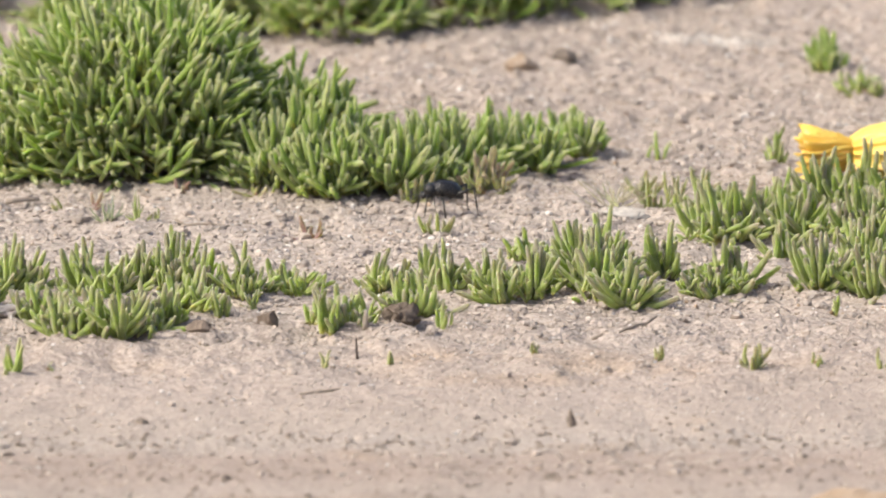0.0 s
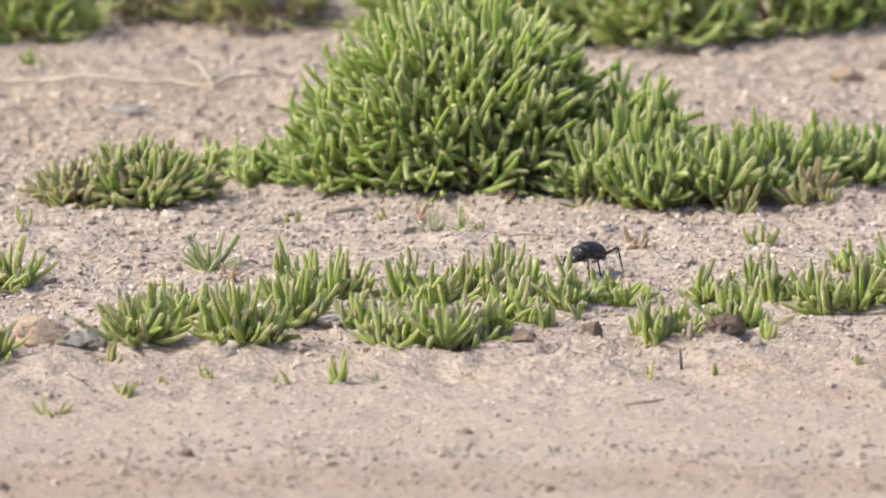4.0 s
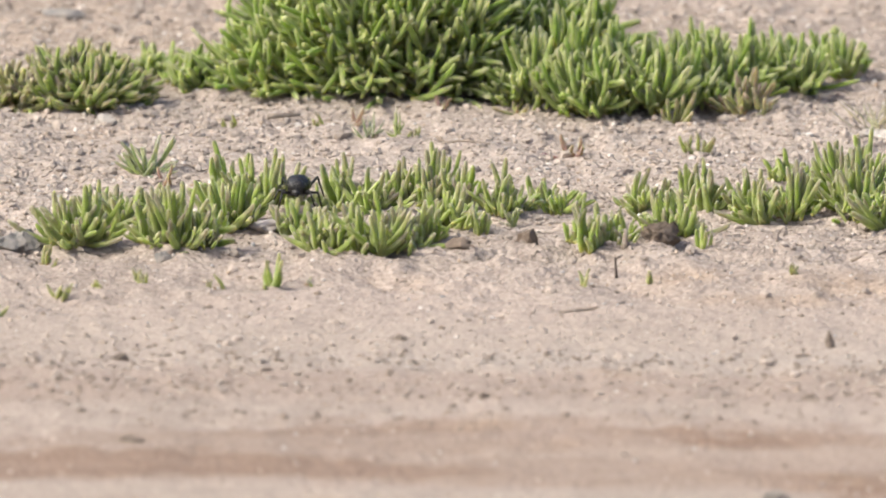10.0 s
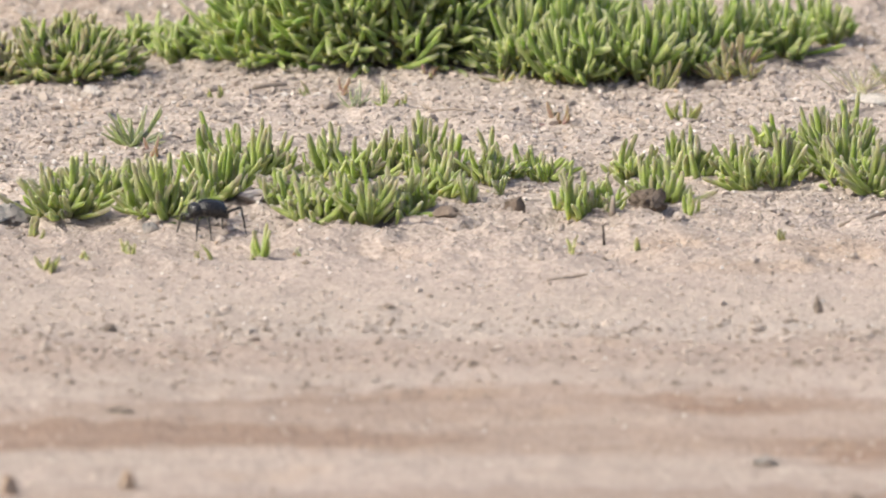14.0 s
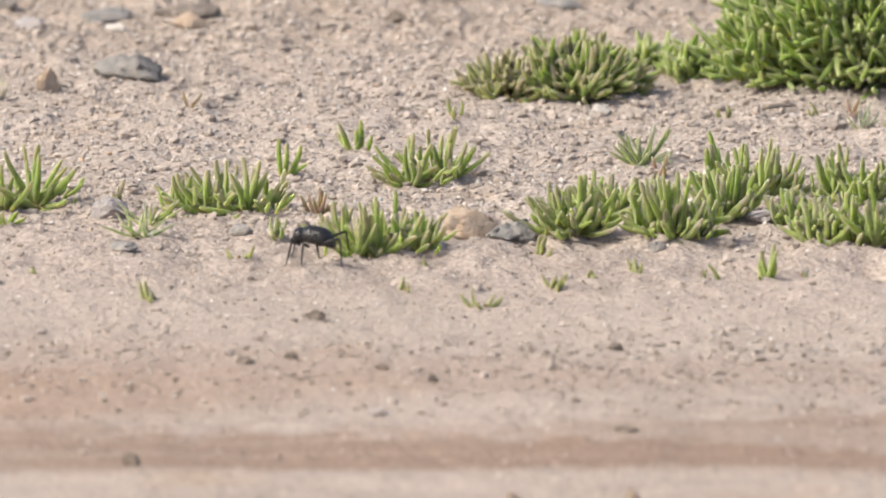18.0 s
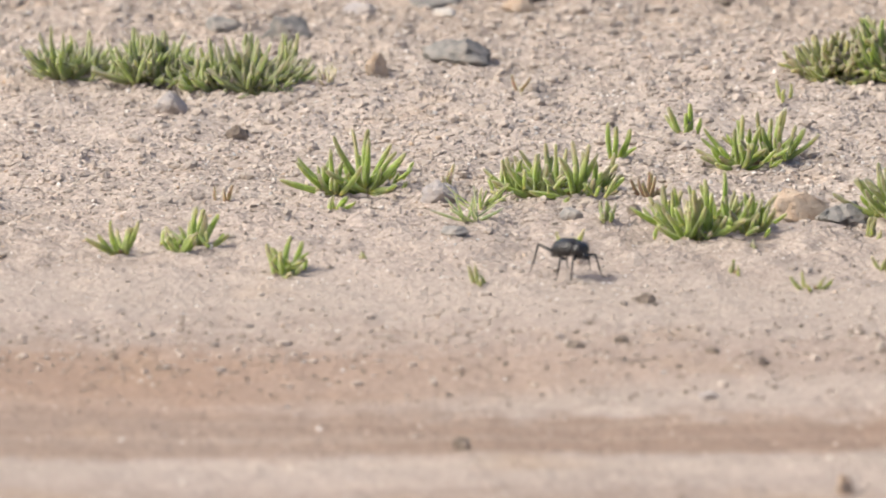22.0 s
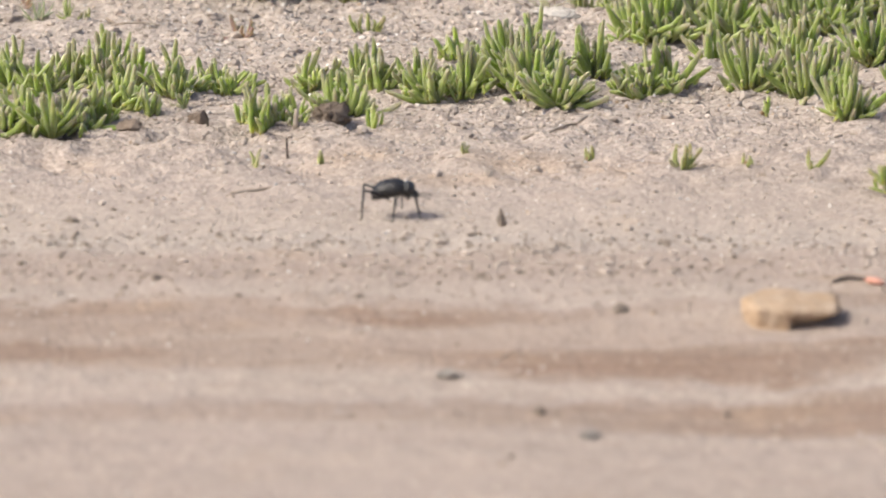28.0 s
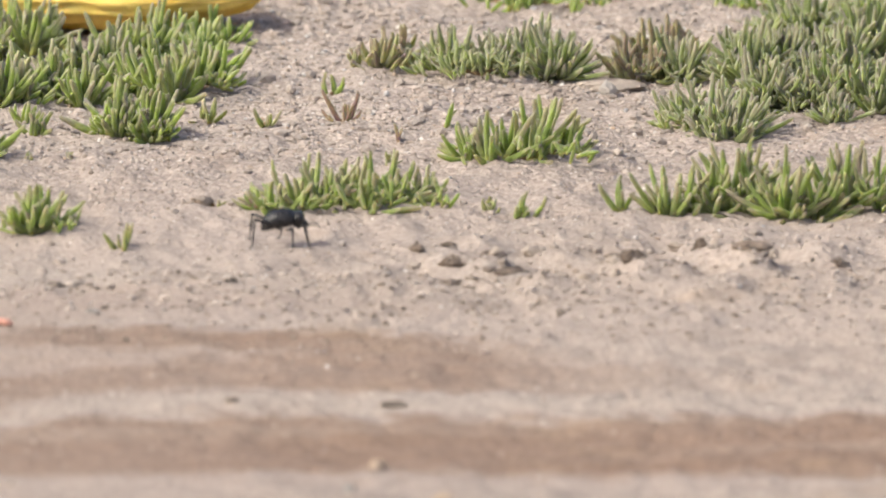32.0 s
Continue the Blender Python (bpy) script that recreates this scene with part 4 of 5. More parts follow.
dome_bush(-0.188, 0.412, 0.019, 0.026, 0.012, 150, PALE, 40, "low yellowish-green ice plant tuft beside a bush", 32, 0.55)
FAR = "far green ice plant bush in soft focus"
dome_bush(-0.005, 0.885, 0.055, 0.05, 0.045, 300, BRIGHT, 0, FAR, 11)
dome_bush(0.050, 0.895, 0.060, 0.06, 0.055, 340, BRIGHT, 0, FAR, 12)
dome_bush(0.105, 0.865, 0.052, 0.05, 0.042, 260, BRIGHT, 0, FAR, 13)
dome_bush(0.165, 0.915, 0.058, 0.055, 0.050, 300, BRIGHT, 0, FAR, 14)
dome_bush(0.225, 0.955, 0.055, 0.055, 0.05, 280, BRIGHT, 0, FAR, 15)
dome_bush(0.280, 0.975, 0.030, 0.04, 0.03, 120, BRIGHT, 0, FAR, 16)
dome_bush(0.10, 1.04, 0.12, 0.06, 0.06, 420, BRIGHT, 0, FAR, 17)
dome_bush(-0.110, 0.93, 0.045, 0.05, 0.030, 170, PALE, 0, "far straw-coloured succulent tuft in soft focus", 18)
dome_bush(-0.175, 0.95, 0.035, 0.04, 0.030, 120, PALE, 0, "far straw-coloured succulent tuft in soft focus", 19)
dome_bush(-0.580, 0.775, 0.026, 0.025, 0.022, 90, BRIGHT, 0, FAR, 20)
dome_bush(-0.637, 0.785, 0.018, 0.02, 0.020, 60, BRIGHT, 0, FAR, 27)
dome_bush(-0.516, 0.725, 0.015, 0.016, 0.024, 50, SAGE, 0, "far grey-green succulent tuft in soft focus", 21)
dome_bush(-0.478, 0.793, 0.034, 0.03, 0.026, 120, BRIGHT, 0, FAR, 22)
dome_bush(-0.425, 0.803, 0.036, 0.03, 0.030, 130, BRIGHT, 0, FAR, 23)
dome_bush(-0.360, 0.823, 0.042, 0.03, 0.032, 150, BRIGHT, 0, FAR, 24)
dome_bush(-0.290, 0.848, 0.042, 0.03, 0.030, 150, BRIGHT, 0, FAR, 25)
dome_bush(-0.225, 0.885, 0.035, 0.03, 0.030, 120, BRIGHT, 0, FAR, 26)

ice_plant(0.653, 0.269, 0.040, 0.042, 54, SAGE)
ice_plant(0.695, 0.267, 0.029, 0.036, 26, RED)
ice_plant(0.716, 0.267, 0.034, 0.037, 40, SAGE)
ice_plant(-0.146, 0.043, 0.038, 0.033, 44, SAGE)
ice_plant(-0.133, 0.108, 0.039, 0.025, 33, SAGE)
ice_plant(-0.100, 0.030, 0.048, 0.035, 60, SAGE)
ice_plant(-0.117, 0.122, 0.039, 0.022, 29, SAGE)
ice_plant(-0.077, 0.092, 0.036, 0.028, 34, SAGE)
ice_plant(-0.065, 0.144, 0.055, 0.031, 58, SAGE)
ice_plant(-0.028, 0.031, 0.038, 0.029, 39, SAGE)
ice_plant(-0.006, 0.022, 0.047, 0.033, 54, SAGE)
ice_plant(0.010, 0.048, 0.032, 0.026, 30, SAGE)
ice_plant(-0.018, 0.129, 0.045, 0.031, 47, SAGE)
ice_plant(0.006, 0.133, 0.045, 0.028, 43, SAGE)
ice_plant(0.026, 0.136, 0.036, 0.034, 41, SAGE)
ice_plant(0.025, 0.069, 0.029, 0.025, 25, SAGE)
ice_plant(0.040, 0.060, 0.021, 0.015, 11, SAGE)
ice_plant(0.051, 0.120, 0.031, 0.025, 27, SAGE)
ice_plant(0.075, 0.141, 0.031, 0.020, 21, SAGE)
ice_plant(0.095, 0.043, 0.040, 0.025, 34, SAGE)
ice_plant(0.118, 0.140, 0.028, 0.022, 21, SAGE)
ice_plant(0.130, 0.070, 0.032, 0.027, 30, SAGE)
ice_plant(0.143, 0.044, 0.011, 0.014, 4, SAGE)
ice_plant(0.145, 0.139, 0.036, 0.027, 33, SAGE)
ice_plant(0.179, 0.110, 0.045, 0.031, 47, SAGE)
ice_plant(0.186, 0.200, 0.027, 0.019, 16, SAGE)
ice_plant(0.216, 0.141, 0.040, 0.039, 53, SAGE)
ice_plant(0.230, 0.101, 0.031, 0.022, 23, SAGE)
ice_plant(0.216, 0.136, 0.042, 0.039, 55, SAGE)
ice_plant(0.224, 0.100, 0.041, 0.042, 59, SAGE)
ice_plant(0.251, 0.179, 0.022, 0.030, 22, SAGE)
ice_plant(0.276, 0.129, 0.045, 0.026, 40, SAGE)
ice_plant(0.325, 0.129, 0.033, 0.030, 33, SAGE)
ice_plant(0.351, 0.126, 0.042, 0.039, 55, SAGE)
ice_plant(0.326, 0.086, 0.011, 0.011, 3, SAGE)
ice_plant(0.365, 0.056, 0.027, 0.028, 25, SAGE)
ice_plant(0.398, 0.132, 0.018, 0.013, 8, BRIGHT)
ice_plant(0.435, 0.118, 0.030, 0.027, 27, SAGE)
ice_plant(0.451, 0.111, 0.027, 0.025, 22, SAGE)
ice_plant(0.284, 0.262, 0.046, 0.033, 50, SAGE)
ice_plant(0.308, 0.215, 0.018, 0.021, 12, BRIGHT)
ice_plant(0.326, 0.259, 0.049, 0.033, 53, SAGE)
ice_plant(0.360, 0.274, 0.046, 0.040, 59, SAGE)
ice_plant(0.387, 0.201, 0.039, 0.039, 51, SAGE)
ice_plant(0.416, 0.212, 0.042, 0.036, 50, SAGE)
ice_plant(0.458, 0.213, 0.048, 0.038, 60, SAGE)
ice_plant(0.483, 0.230, 0.042, 0.030, 42, SAGE)
ice_plant(0.403, 0.319, 0.046, 0.037, 54, SAGE)
ice_plant(0.344, 0.349, 0.052, 0.034, 56, SAGE)
ice_plant(0.489, 0.369, 0.059, 0.023, 43, BRIGHT)
ice_plant(0.577, 0.286, 0.043, 0.026, 28, RED)
ice_plant(0.603, 0.271, 0.037, 0.029, 34, SAGE)
ice_plant(0.620, 0.249, 0.052, 0.033, 56, SAGE)
ice_plant(0.646, 0.279, 0.052, 0.041, 69, SAGE)
ice_plant(0.713, 0.305, 0.048, 0.029, 35, RED)
ice_plant(0.719, 0.133, 0.057, 0.040, 77, SAGE)
ice_plant(0.756, 0.177, 0.060, 0.045, 90, SAGE)
ice_plant(0.789, 0.177, 0.057, 0.057, 95, SAGE)
ice_plant(0.794, 0.363, 0.062, 0.037, 72, SAGE)
ice_plant(0.778, 0.148, 0.021, 0.018, 12, SAGE)
ice_plant(0.723, 0.119, 0.036, 0.027, 32, SAGE)
ice_plant(0.619, 0.038, 0.074, 0.031, 79, BRIGHT)
ice_plant(0.530, -0.074, 0.098, 0.031, 135, BRIGHT)
ice_plant(0.655, -0.065, 0.012, 0.018, 6, BRIGHT)
ice_plant(0.677, -0.070, 0.028, 0.030, 34, BRIGHT)
ice_plant(0.704, -0.061, 0.043, 0.036, 62, BRIGHT)
ice_plant(0.732, -0.068, 0.051, 0.043, 92, BRIGHT)
ice_plant(0.764, -0.065, 0.048, 0.043, 80, BRIGHT)
ice_plant(0.609, -0.068, 0.019, 0.013, 8, BRIGHT)
ice_plant(0.594, -0.064, 0.012, 0.008, 3, PALE)
ice_plant(0.383, -0.123, 0.043, 0.029, 45, BRIGHT)
ice_plant(0.680, 0.452, 0.047, 0.013, 18, BRIGHT)
ice_plant(0.770, 0.446, 0.041, 0.013, 15, BRIGHT)
ice_plant(0.650, 0.455, 0.044, 0.013, 16, BRIGHT)
ice_plant(0.729, 0.465, 0.038, 0.009, 10, BRIGHT)
ice_plant(0.397, 0.131, 0.019, 0.011, 6, BRIGHT)
ice_plant(0.435, 0.111, 0.024, 0.026, 20, SAGE)
ice_plant(0.450, 0.109, 0.027, 0.026, 23, SAGE)
ice_plant(0.479, 0.151, 0.027, 0.012, 8, PALE)
ice_plant(0.816, 0.287, 0.061, 0.058, 95, SAGE)
ice_plant(0.753, 0.242, 0.052, 0.043, 72, SAGE)
ice_plant(0.779, 0.257, 0.058, 0.046, 86, SAGE)
ice_plant(0.755, 0.317, 0.037, 0.028, 32, SAGE)
ice_plant(0.828, 0.394, 0.050, 0.034, 53, SAGE)
ice_plant(-0.044, 0.085, 0.035, 0.021, 25, SAGE)
ice_plant(0.104, 0.067, 0.018, 0.015, 9, SAGE)
ice_plant(0.165, 0.129, 0.024, 0.021, 16, SAGE)
ice_plant(0.201, 0.156, 0.030, 0.024, 24, SAGE)
ice_plant(-0.504, -0.048, 0.013, 0.021, 8, BRIGHT)
ice_plant(-0.220, 0.785, 0.020, 0.012, 6, SAGE)
ice_plant(0.302, 0.315, 0.046, 0.029, 43, SAGE)
ice_plant(0.376, 0.316, 0.049, 0.032, 50, SAGE)
ice_plant(0.433, 0.271, 0.046, 0.034, 50, SAGE)
ice_plant(0.458, 0.319, 0.046, 0.031, 45, SAGE)
ice_plant(0.277, 0.326, 0.037, 0.025, 29, SAGE)
ice_plant(0.485, 0.316, 0.034, 0.025, 26, BRIGHT)
ice_plant(0.249, 0.379, 0.028, 0.015, 10, PALE)
ice_plant(0.394, 0.165, 0.021, 0.015, 10, SAGE)
ice_plant(0.388, 0.349, 0.049, 0.028, 43, SAGE)
ice_plant(0.348, 0.201, 0.033, 0.027, 30, SAGE)
ice_plant(0.424, 0.256, 0.036, 0.027, 32, SAGE)
ice_plant(0.402, 0.241, 0.033, 0.027, 30, SAGE)
ice_plant(-0.035, 0.346, 0.009, 0.009, 3, PALE)
ice_plant(-0.079, 0.355, 0.006, 0.007, 3, PALE)
ice_plant(0.010, 0.318, 0.009, 0.007, 3, PALE)
ice_plant(-0.116, -0.031, 0.009, 0.008, 3, PALE)
ice_plant(-0.040, -0.039, 0.012, 0.004, 3, PALE)
ice_plant(-0.115, -0.040, 0.009, 0.008, 3, PALE)
ice_plant(-0.213, -0.024, 0.007, 0.004, 3, PALE)
ice_plant(-0.220, -0.088, 0.012, 0.007, 3, PALE)
ice_plant(-0.135, -0.046, 0.009, 0.006, 3, PALE)
ice_plant(-0.335, -0.114, 0.006, 0.008, 3, PALE)
ice_plant(-0.392, -0.066, 0.009, 0.006, 3, PALE)
ice_plant(0.594, -0.058, 0.012, 0.009, 3, PALE)
ice_plant(0.467, -0.054, 0.009, 0.006, 3, PALE)
ice_plant(0.388, 0.054, 0.018, 0.004, 4, PALE)
ice_plant(0.409, 0.059, 0.015, 0.005, 3, PALE)
ice_plant(0.240, -0.024, 0.012, 0.009, 3, PALE)
ice_plant(-0.404, 0.086, 0.053, 0.044, 34, BRIGHT, "olive-green ice plant with long leaves arching from one root", 2)
ice_plant(-0.410, 0.054, 0.015, 0.009, 4, BRIGHT)
ice_plant(-0.312, 0.075, 0.064, 0.030, 65, BRIGHT)
ice_plant(-0.236, -0.008, 0.064, 0.032, 72, BRIGHT)
ice_plant(-0.218, 0.170, 0.045, 0.029, 43, BRIGHT)
ice_plant(-0.255, 0.247, 0.014, 0.017, 6, BRIGHT)
ice_plant(-0.286, 0.187, 0.009, 0.024, 4, BRIGHT)
ice_plant(-0.268, 0.093, 0.026, 0.014, 10, RED)
ice_plant(-0.109, 0.205, 0.004, 0.013, 3, RED)
ice_plant(-0.284, 0.026, 0.024, 0.011, 10, GREYED)
ice_plant(-0.299, -0.026, 0.009, 0.010, 3, PALE)
ice_plant(-0.426, -0.098, 0.022, 0.018, 14, BRIGHT)
ice_plant(-0.474, -0.040, 0.032, 0.022, 24, BRIGHT)
ice_plant(-0.212, 0.335, 0.010, 0.014, 3, PALE)
ice_plant(-0.183, -0.121, 0.018, 0.010, 5, PALE)
ice_plant(-0.151, -0.080, 0.013, 0.009, 3, PALE)
ice_plant(-0.160, -0.002, 0.010, 0.011, 3, PALE)
ice_plant(-0.339, 0.351, 0.008, 0.011, 3, RED)
ice_plant(-0.474, 0.354, 0.062, 0.036, 71, SAGE)
ice_plant(-0.508, 0.368, 0.053, 0.034, 56, SAGE)
ice_plant(-0.559, 0.382, 0.046, 0.031, 45, SAGE)
ice_plant(-0.469, 0.360, 0.046, 0.034, 50, SAGE)
ice_plant(-0.523, 0.375, 0.049, 0.034, 53, SAGE)
ice_plant(-0.056, -0.046, 0.015, 0.018, 8, BRIGHT)
ice_plant(0.086, 0.283, 0.013, 0.014, 5, RED)
ice_plant(0.146, 0.279, 0.030, 0.014, 10, PALE)
ice_plant(0.137, 0.369, 0.015, 0.020, 8, PALE)
ice_plant(0.171, 0.383, 0.031, 0.025, 19, RED)
ice_plant(0.060, 0.386, 0.019, 0.012, 5, PALE)
ice_plant(0.117, -0.036, 0.008, 0.012, 3, PALE)
ice_plant(0.087, -0.042, 0.005, 0.010, 3, PALE)
ice_plant(-0.082, -0.045, 0.005, 0.010, 3, PALE)
ice_plant(-0.152, -0.077, 0.014, 0.009, 4, PALE)
ice_plant(-0.163, 0.004, 0.012, 0.012, 4, PALE)
ice_plant(-0.021, 0.361, 0.004, 0.011, 3, RED)
ice_plant(0.259, 0.494, 0.011, 0.016, 4, BRIGHT)
ice_plant(0.252, 0.346, 0.026, 0.018, 11, PALE)
ice_plant(0.356, 0.732, 0.026, 0.023, 17, BRIGHT)
ice_plant(0.373, 0.665, 0.029, 0.015, 12, SAGE)
ice_plant(0.318, 0.470, 0.019, 0.019, 10, SAGE)
ice_plant(0.283, -0.051, 0.026, 0.013, 9, PALE)
ice_plant(0.419, -0.157, 0.011, 0.014, 5, PALE)
ice_plant(0.341, -0.054, 0.008, 0.013, 3, PALE)
ice_plant(0.312, -0.048, 0.006, 0.006, 3, PALE)
ice_plant(0.542, 0.141, 0.022, 0.019, 10, RED)
ice_plant(0.590, 0.129, 0.008, 0.013, 3, SAGE)
ice_plant(0.566, 0.108, 0.004, 0.011, 3, RED)
ice_plant(0.544, 0.230, 0.007, 0.014, 3, BRIGHT)
ice_plant(0.505, 0.129, 0.021, 0.012, 6, PALE)
ice_plant(0.483, -0.064, 0.007, 0.010, 3, RED)
ice_plant(-0.465, 0.082, 0.007, 0.011, 3, RED)
ice_plant(-0.336, -0.114, 0.004, 0.010, 3, PALE)
ice_plant(-0.093, 0.450, 0.047, 0.027, 70, BRIGHT)
ice_plant(-0.068, 0.438, 0.047, 0.034, 88, BRIGHT)
ice_plant(-0.121, 0.475, 0.025, 0.017, 23, BRIGHT)
ice_plant(0.062, 0.397, 0.041, 0.051, 117, BRIGHT)
ice_plant(0.079, 0.388, 0.050, 0.062, 172, BRIGHT)
ice_plant(0.098, 0.380, 0.047, 0.058, 151, BRIGHT)
ice_plant(0.120, 0.382, 0.047, 0.052, 136, BRIGHT)
ice_plant(0.142, 0.401, 0.047, 0.049, 129, BRIGHT)
ice_plant(0.168, 0.427, 0.044, 0.045, 111, BRIGHT)
ice_plant(0.194, 0.453, 0.042, 0.037, 84, BRIGHT)
ice_plant(0.218, 0.488, 0.039, 0.031, 66, BRIGHT)
ice_plant(0.107, 0.441, 0.047, 0.042, 110, BRIGHT)
ice_plant(0.155, 0.462, 0.045, 0.036, 86, BRIGHT)


def weed(x, y, w, h, n, material, label, seed, thick=0.0008, flat=80):
    """A thin-leaved wiry weed; its leaves lean out by up to flat degrees."""
    rng = random.Random(seed)
    thing = new("wiry_weed")
    thing.matrix_basis = pose(x, y + 0.005, floor_at(x, y + 0.005) - 0.0005)
    leaves = []
    for i in range(n):
        phi, lean = rng.uniform(0, 6.283), radians(rng.uniform(flat - 65, flat))
        way = (math.sin(lean) * math.cos(phi), math.sin(lean) * math.sin(phi) * 0.6, math.cos(lean))
        size = min(w / 2 / max(math.sin(lean), 0.4), h / max(math.cos(lean), 0.35)) * rng.uniform(0.55, 1)
        foot = Vector((rng.uniform(-0.1, 0.1) * w, rng.uniform(-0.1, 0.1) * w, 0))
        leaves.append((leaf_pose(foot, way, size, thick * rng.uniform(0.7, 1.2), rng.uniform(-1, 1)), rng.choice(ARCHED)))
    grow(thing, leaves, material)
    tagged(thing, label, "weed")


weed(-0.118, 0.225, 0.036, 0.017, 30, WIRY, "grey-green wiry weed with narrow sprawling leaves", 1, 0.0009, 92)
ice_plant(0.024, 0.392, 0.006, 0.009, 4, RED)
weed(-0.013, 0.318, 0.022, 0.013, 13, WIRY, "thin wiry olive-grey weed on gravel", 2, 0.00045)
weed(0.001, 0.310, 0.018, 0.014, 10, OLIVE, "thin wiry olive-green weed on gravel", 3, 0.00045)
weed(0.262, 0.345, 0.045, 0.018, 14, PALE, "wiry dry pale-stemmed weed beside a sprout", 4)
weed(0.232, 0.352, 0.060, 0.016, 18, DULL, "wiry dry brownish weed with bare stems", 12, 0.00038)
weed(0.556, 0.035, 0.020, 0.008, 6, PALE, "thin wiry yellow-green weed on soil", 5)
weed(0.395, 0.205, 0.028, 0.014, 12, PALE, "straw-coloured wiry weed beside a plant", 6)
weed(-0.345, 0.050, 0.044, 0.011, 12, OLIVE, "low thin olive-green weed beside a grey stone", 8, 0.0006)
weed(-0.346, 0.018, 0.040, 0.013, 12, WIRY, "thin grey-green weed with wiry spreading leaves", 13, 0.0006)
weed(-0.362, 0.100, 0.014, 0.020, 7, RED, "thin dry reddish weed standing behind a grey stone", 9)
weed(-0.435, 0.369, 0.014, 0.011, 22, STRAW, "tiny tuft of bleached straw on gravel", 10)
weed(0.057, 0.107, 0.016, 0.014, 9, GREYED, "withered grey-green sprout with thin leaves", 11)
weed(0.185, -0.03, 0.020, 0.005, 5, PALE, "tiny flat wiry weed on bare soil", 7)


# ---------------------------------------------------------------- the yellow bag
def yellow_bag():
    """A stuffed plastic bag on its side, tied at the neck, its gathered mouth fanning out."""
    thing = new("plastic_bag")
    x, y = 0.3515, 0.412
    thing.matrix_basis = pose(x, y, floor_at(x, y), 0, 0, 4)
    around, along = 120, 34

    def crease(a, t, k):
        """Flat folds with sharp valleys."""
        return 1 - 2 * abs(math.sin(a * k + 2.5 * noise.noise(Vector((math.cos(a), math.sin(a), t * 2))))) ** 0.7

    v, f = [], []
    for i in range(along):
        t = i / (along - 1)
        r = 0.005 + 0.033 * math.sin(math.pi * min(t * 0.985 + 0.01, 1)) ** 0.42
        for k in range(around):
            a = 2 * math.pi * k / around
            fold = (0.0026 * math.exp(-t * 5) + 0.0006) * crease(a, t, 6.5)
            sag = 0.006 * noise.noise(Vector((math.cos(a) * 1.6, math.sin(a) * 1.6, t * 4))) * min(t * 6, 1)
            crumple = 0.0016 * noise.noise(Vector((math.cos(a) * 6, math.sin(a) * 6, t * 16)))
            q = r + fold + sag + crumple
            z = 0.0140 + q * math.sin(a) * (0.53 - 0.10 * t)
            v.append((0.172 * t, q * math.cos(a) * 1.1, max(z, 0.0005)))
    for i in range(along - 1):
        for k in range(around):
            l = (k + 1) % around
            f.append((i * around + k, (i + 1) * around + k, (i + 1) * around + l, i * around + l))
    part("bag_body", mesh_from("bag_body", v, f, BAG), thing, None, "bulging glossy yellow plastic")
    v, f = [], []
    rows = 10
    for i in range(rows):
        t = i / (rows - 1)
        for k in range(around):
            a = 2 * math.pi * k / around
            pleat = crease(a, t, 9.5)
            q = 0.0040 + 0.0125 * t ** 0.7 + (0.0008 + 0.0030 * t) * pleat
            edge = 0.005 * t * noise.noise(Vector((math.cos(a) * 3, math.sin(a) * 3, 1))) + 0.002 * t * pleat
            v.append((0.003 - 0.027 * t - edge, q * math.cos(a), max(0.0150 - 0.004 * t * t + q * math.sin(a) * 0.9, 0.0006)))
    for i in range(rows - 1):
        for k in range(around):
            l = (k + 1) % around
            f.append((i * around + k, i * around + l, (i + 1) * around + l, (i + 1) * around + k))
    mouth = part("bag_mouth", mesh_from("bag_mouth", v, f, BAG), thing, None, "gathered pleated yellow plastic edge")
    thick = mouth.modifiers.new("thickness", "SOLIDIFY")
    thick.thickness = 0.0006
    tie = [(0.002 + 0.0006 * math.sin(3 * b), 0.0058 * math.cos(b), 0.0148 + 0.0058 * math.sin(b)) for b in [2 * math.pi * k / 16 for k in range(17)]]
    part("knot", tube(tie, [0.0012] * 17, 6, BAG, "knot"), thing, None, "tied yellow plastic knot")
    tagged(thing, "crumpled yellow plastic bag tied at the neck, lying on gravel", "bag")


yellow_bag()


# ---------------------------------------------------------------- the beetle
def rounded(name, rx, ry, rz, material, shape, level=4):
    v, f = ico(level)
    return mesh_from(name, [shape(Vector(p), rx, ry, rz) for p in v], f, material)


def blunt(a, k):
    return math.copysign(abs(a) ** k, a)


def shell(p, rx, ry, rz):
    """High and domed, its rear end dropping steeply to a low tip."""
    back, front = max(-p.x, 0), max(p.x, 0)
    taper = 1 - 0.22 * back ** 4 - 0.10 * front ** 3
    z = blunt(p.z, 0.82) * rz * taper * (1.0 if p.z > 0 else 0.72)
    z -= 0.0026 * back ** 2.5 + 0.0006 * front ** 2
    rib = 0.00010 * math.cos(p.y * 26) * max(p.z, 0)
    return (blunt(p.x, 0.80 if p.x < 0 else 0.70) * rx + 0.0008 * p.z * back, blunt(p.y, 0.92) * ry * (1 - 0.30 * back ** 3 - 0.08 * front ** 3), z + rib)


def egg(p, rx, ry, rz):
    return (p.x * rx, p.y * ry * (1 - 0.18 * p.x), p.z * rz)


def collar(p, rx, ry, rz):
    """The thorax: broad at its rear, narrowing and bowed down towards the head."""
    front = max(p.x, 0)
    return (blunt(p.x, 0.8) * rx, blunt(p.y, 0.85) * ry * (1 - 0.24 * front ** 2), blunt(p.z, 0.9) * rz * (1 - 0.22 * front ** 2) - 0.0012 * front ** 2)


LEGS = []


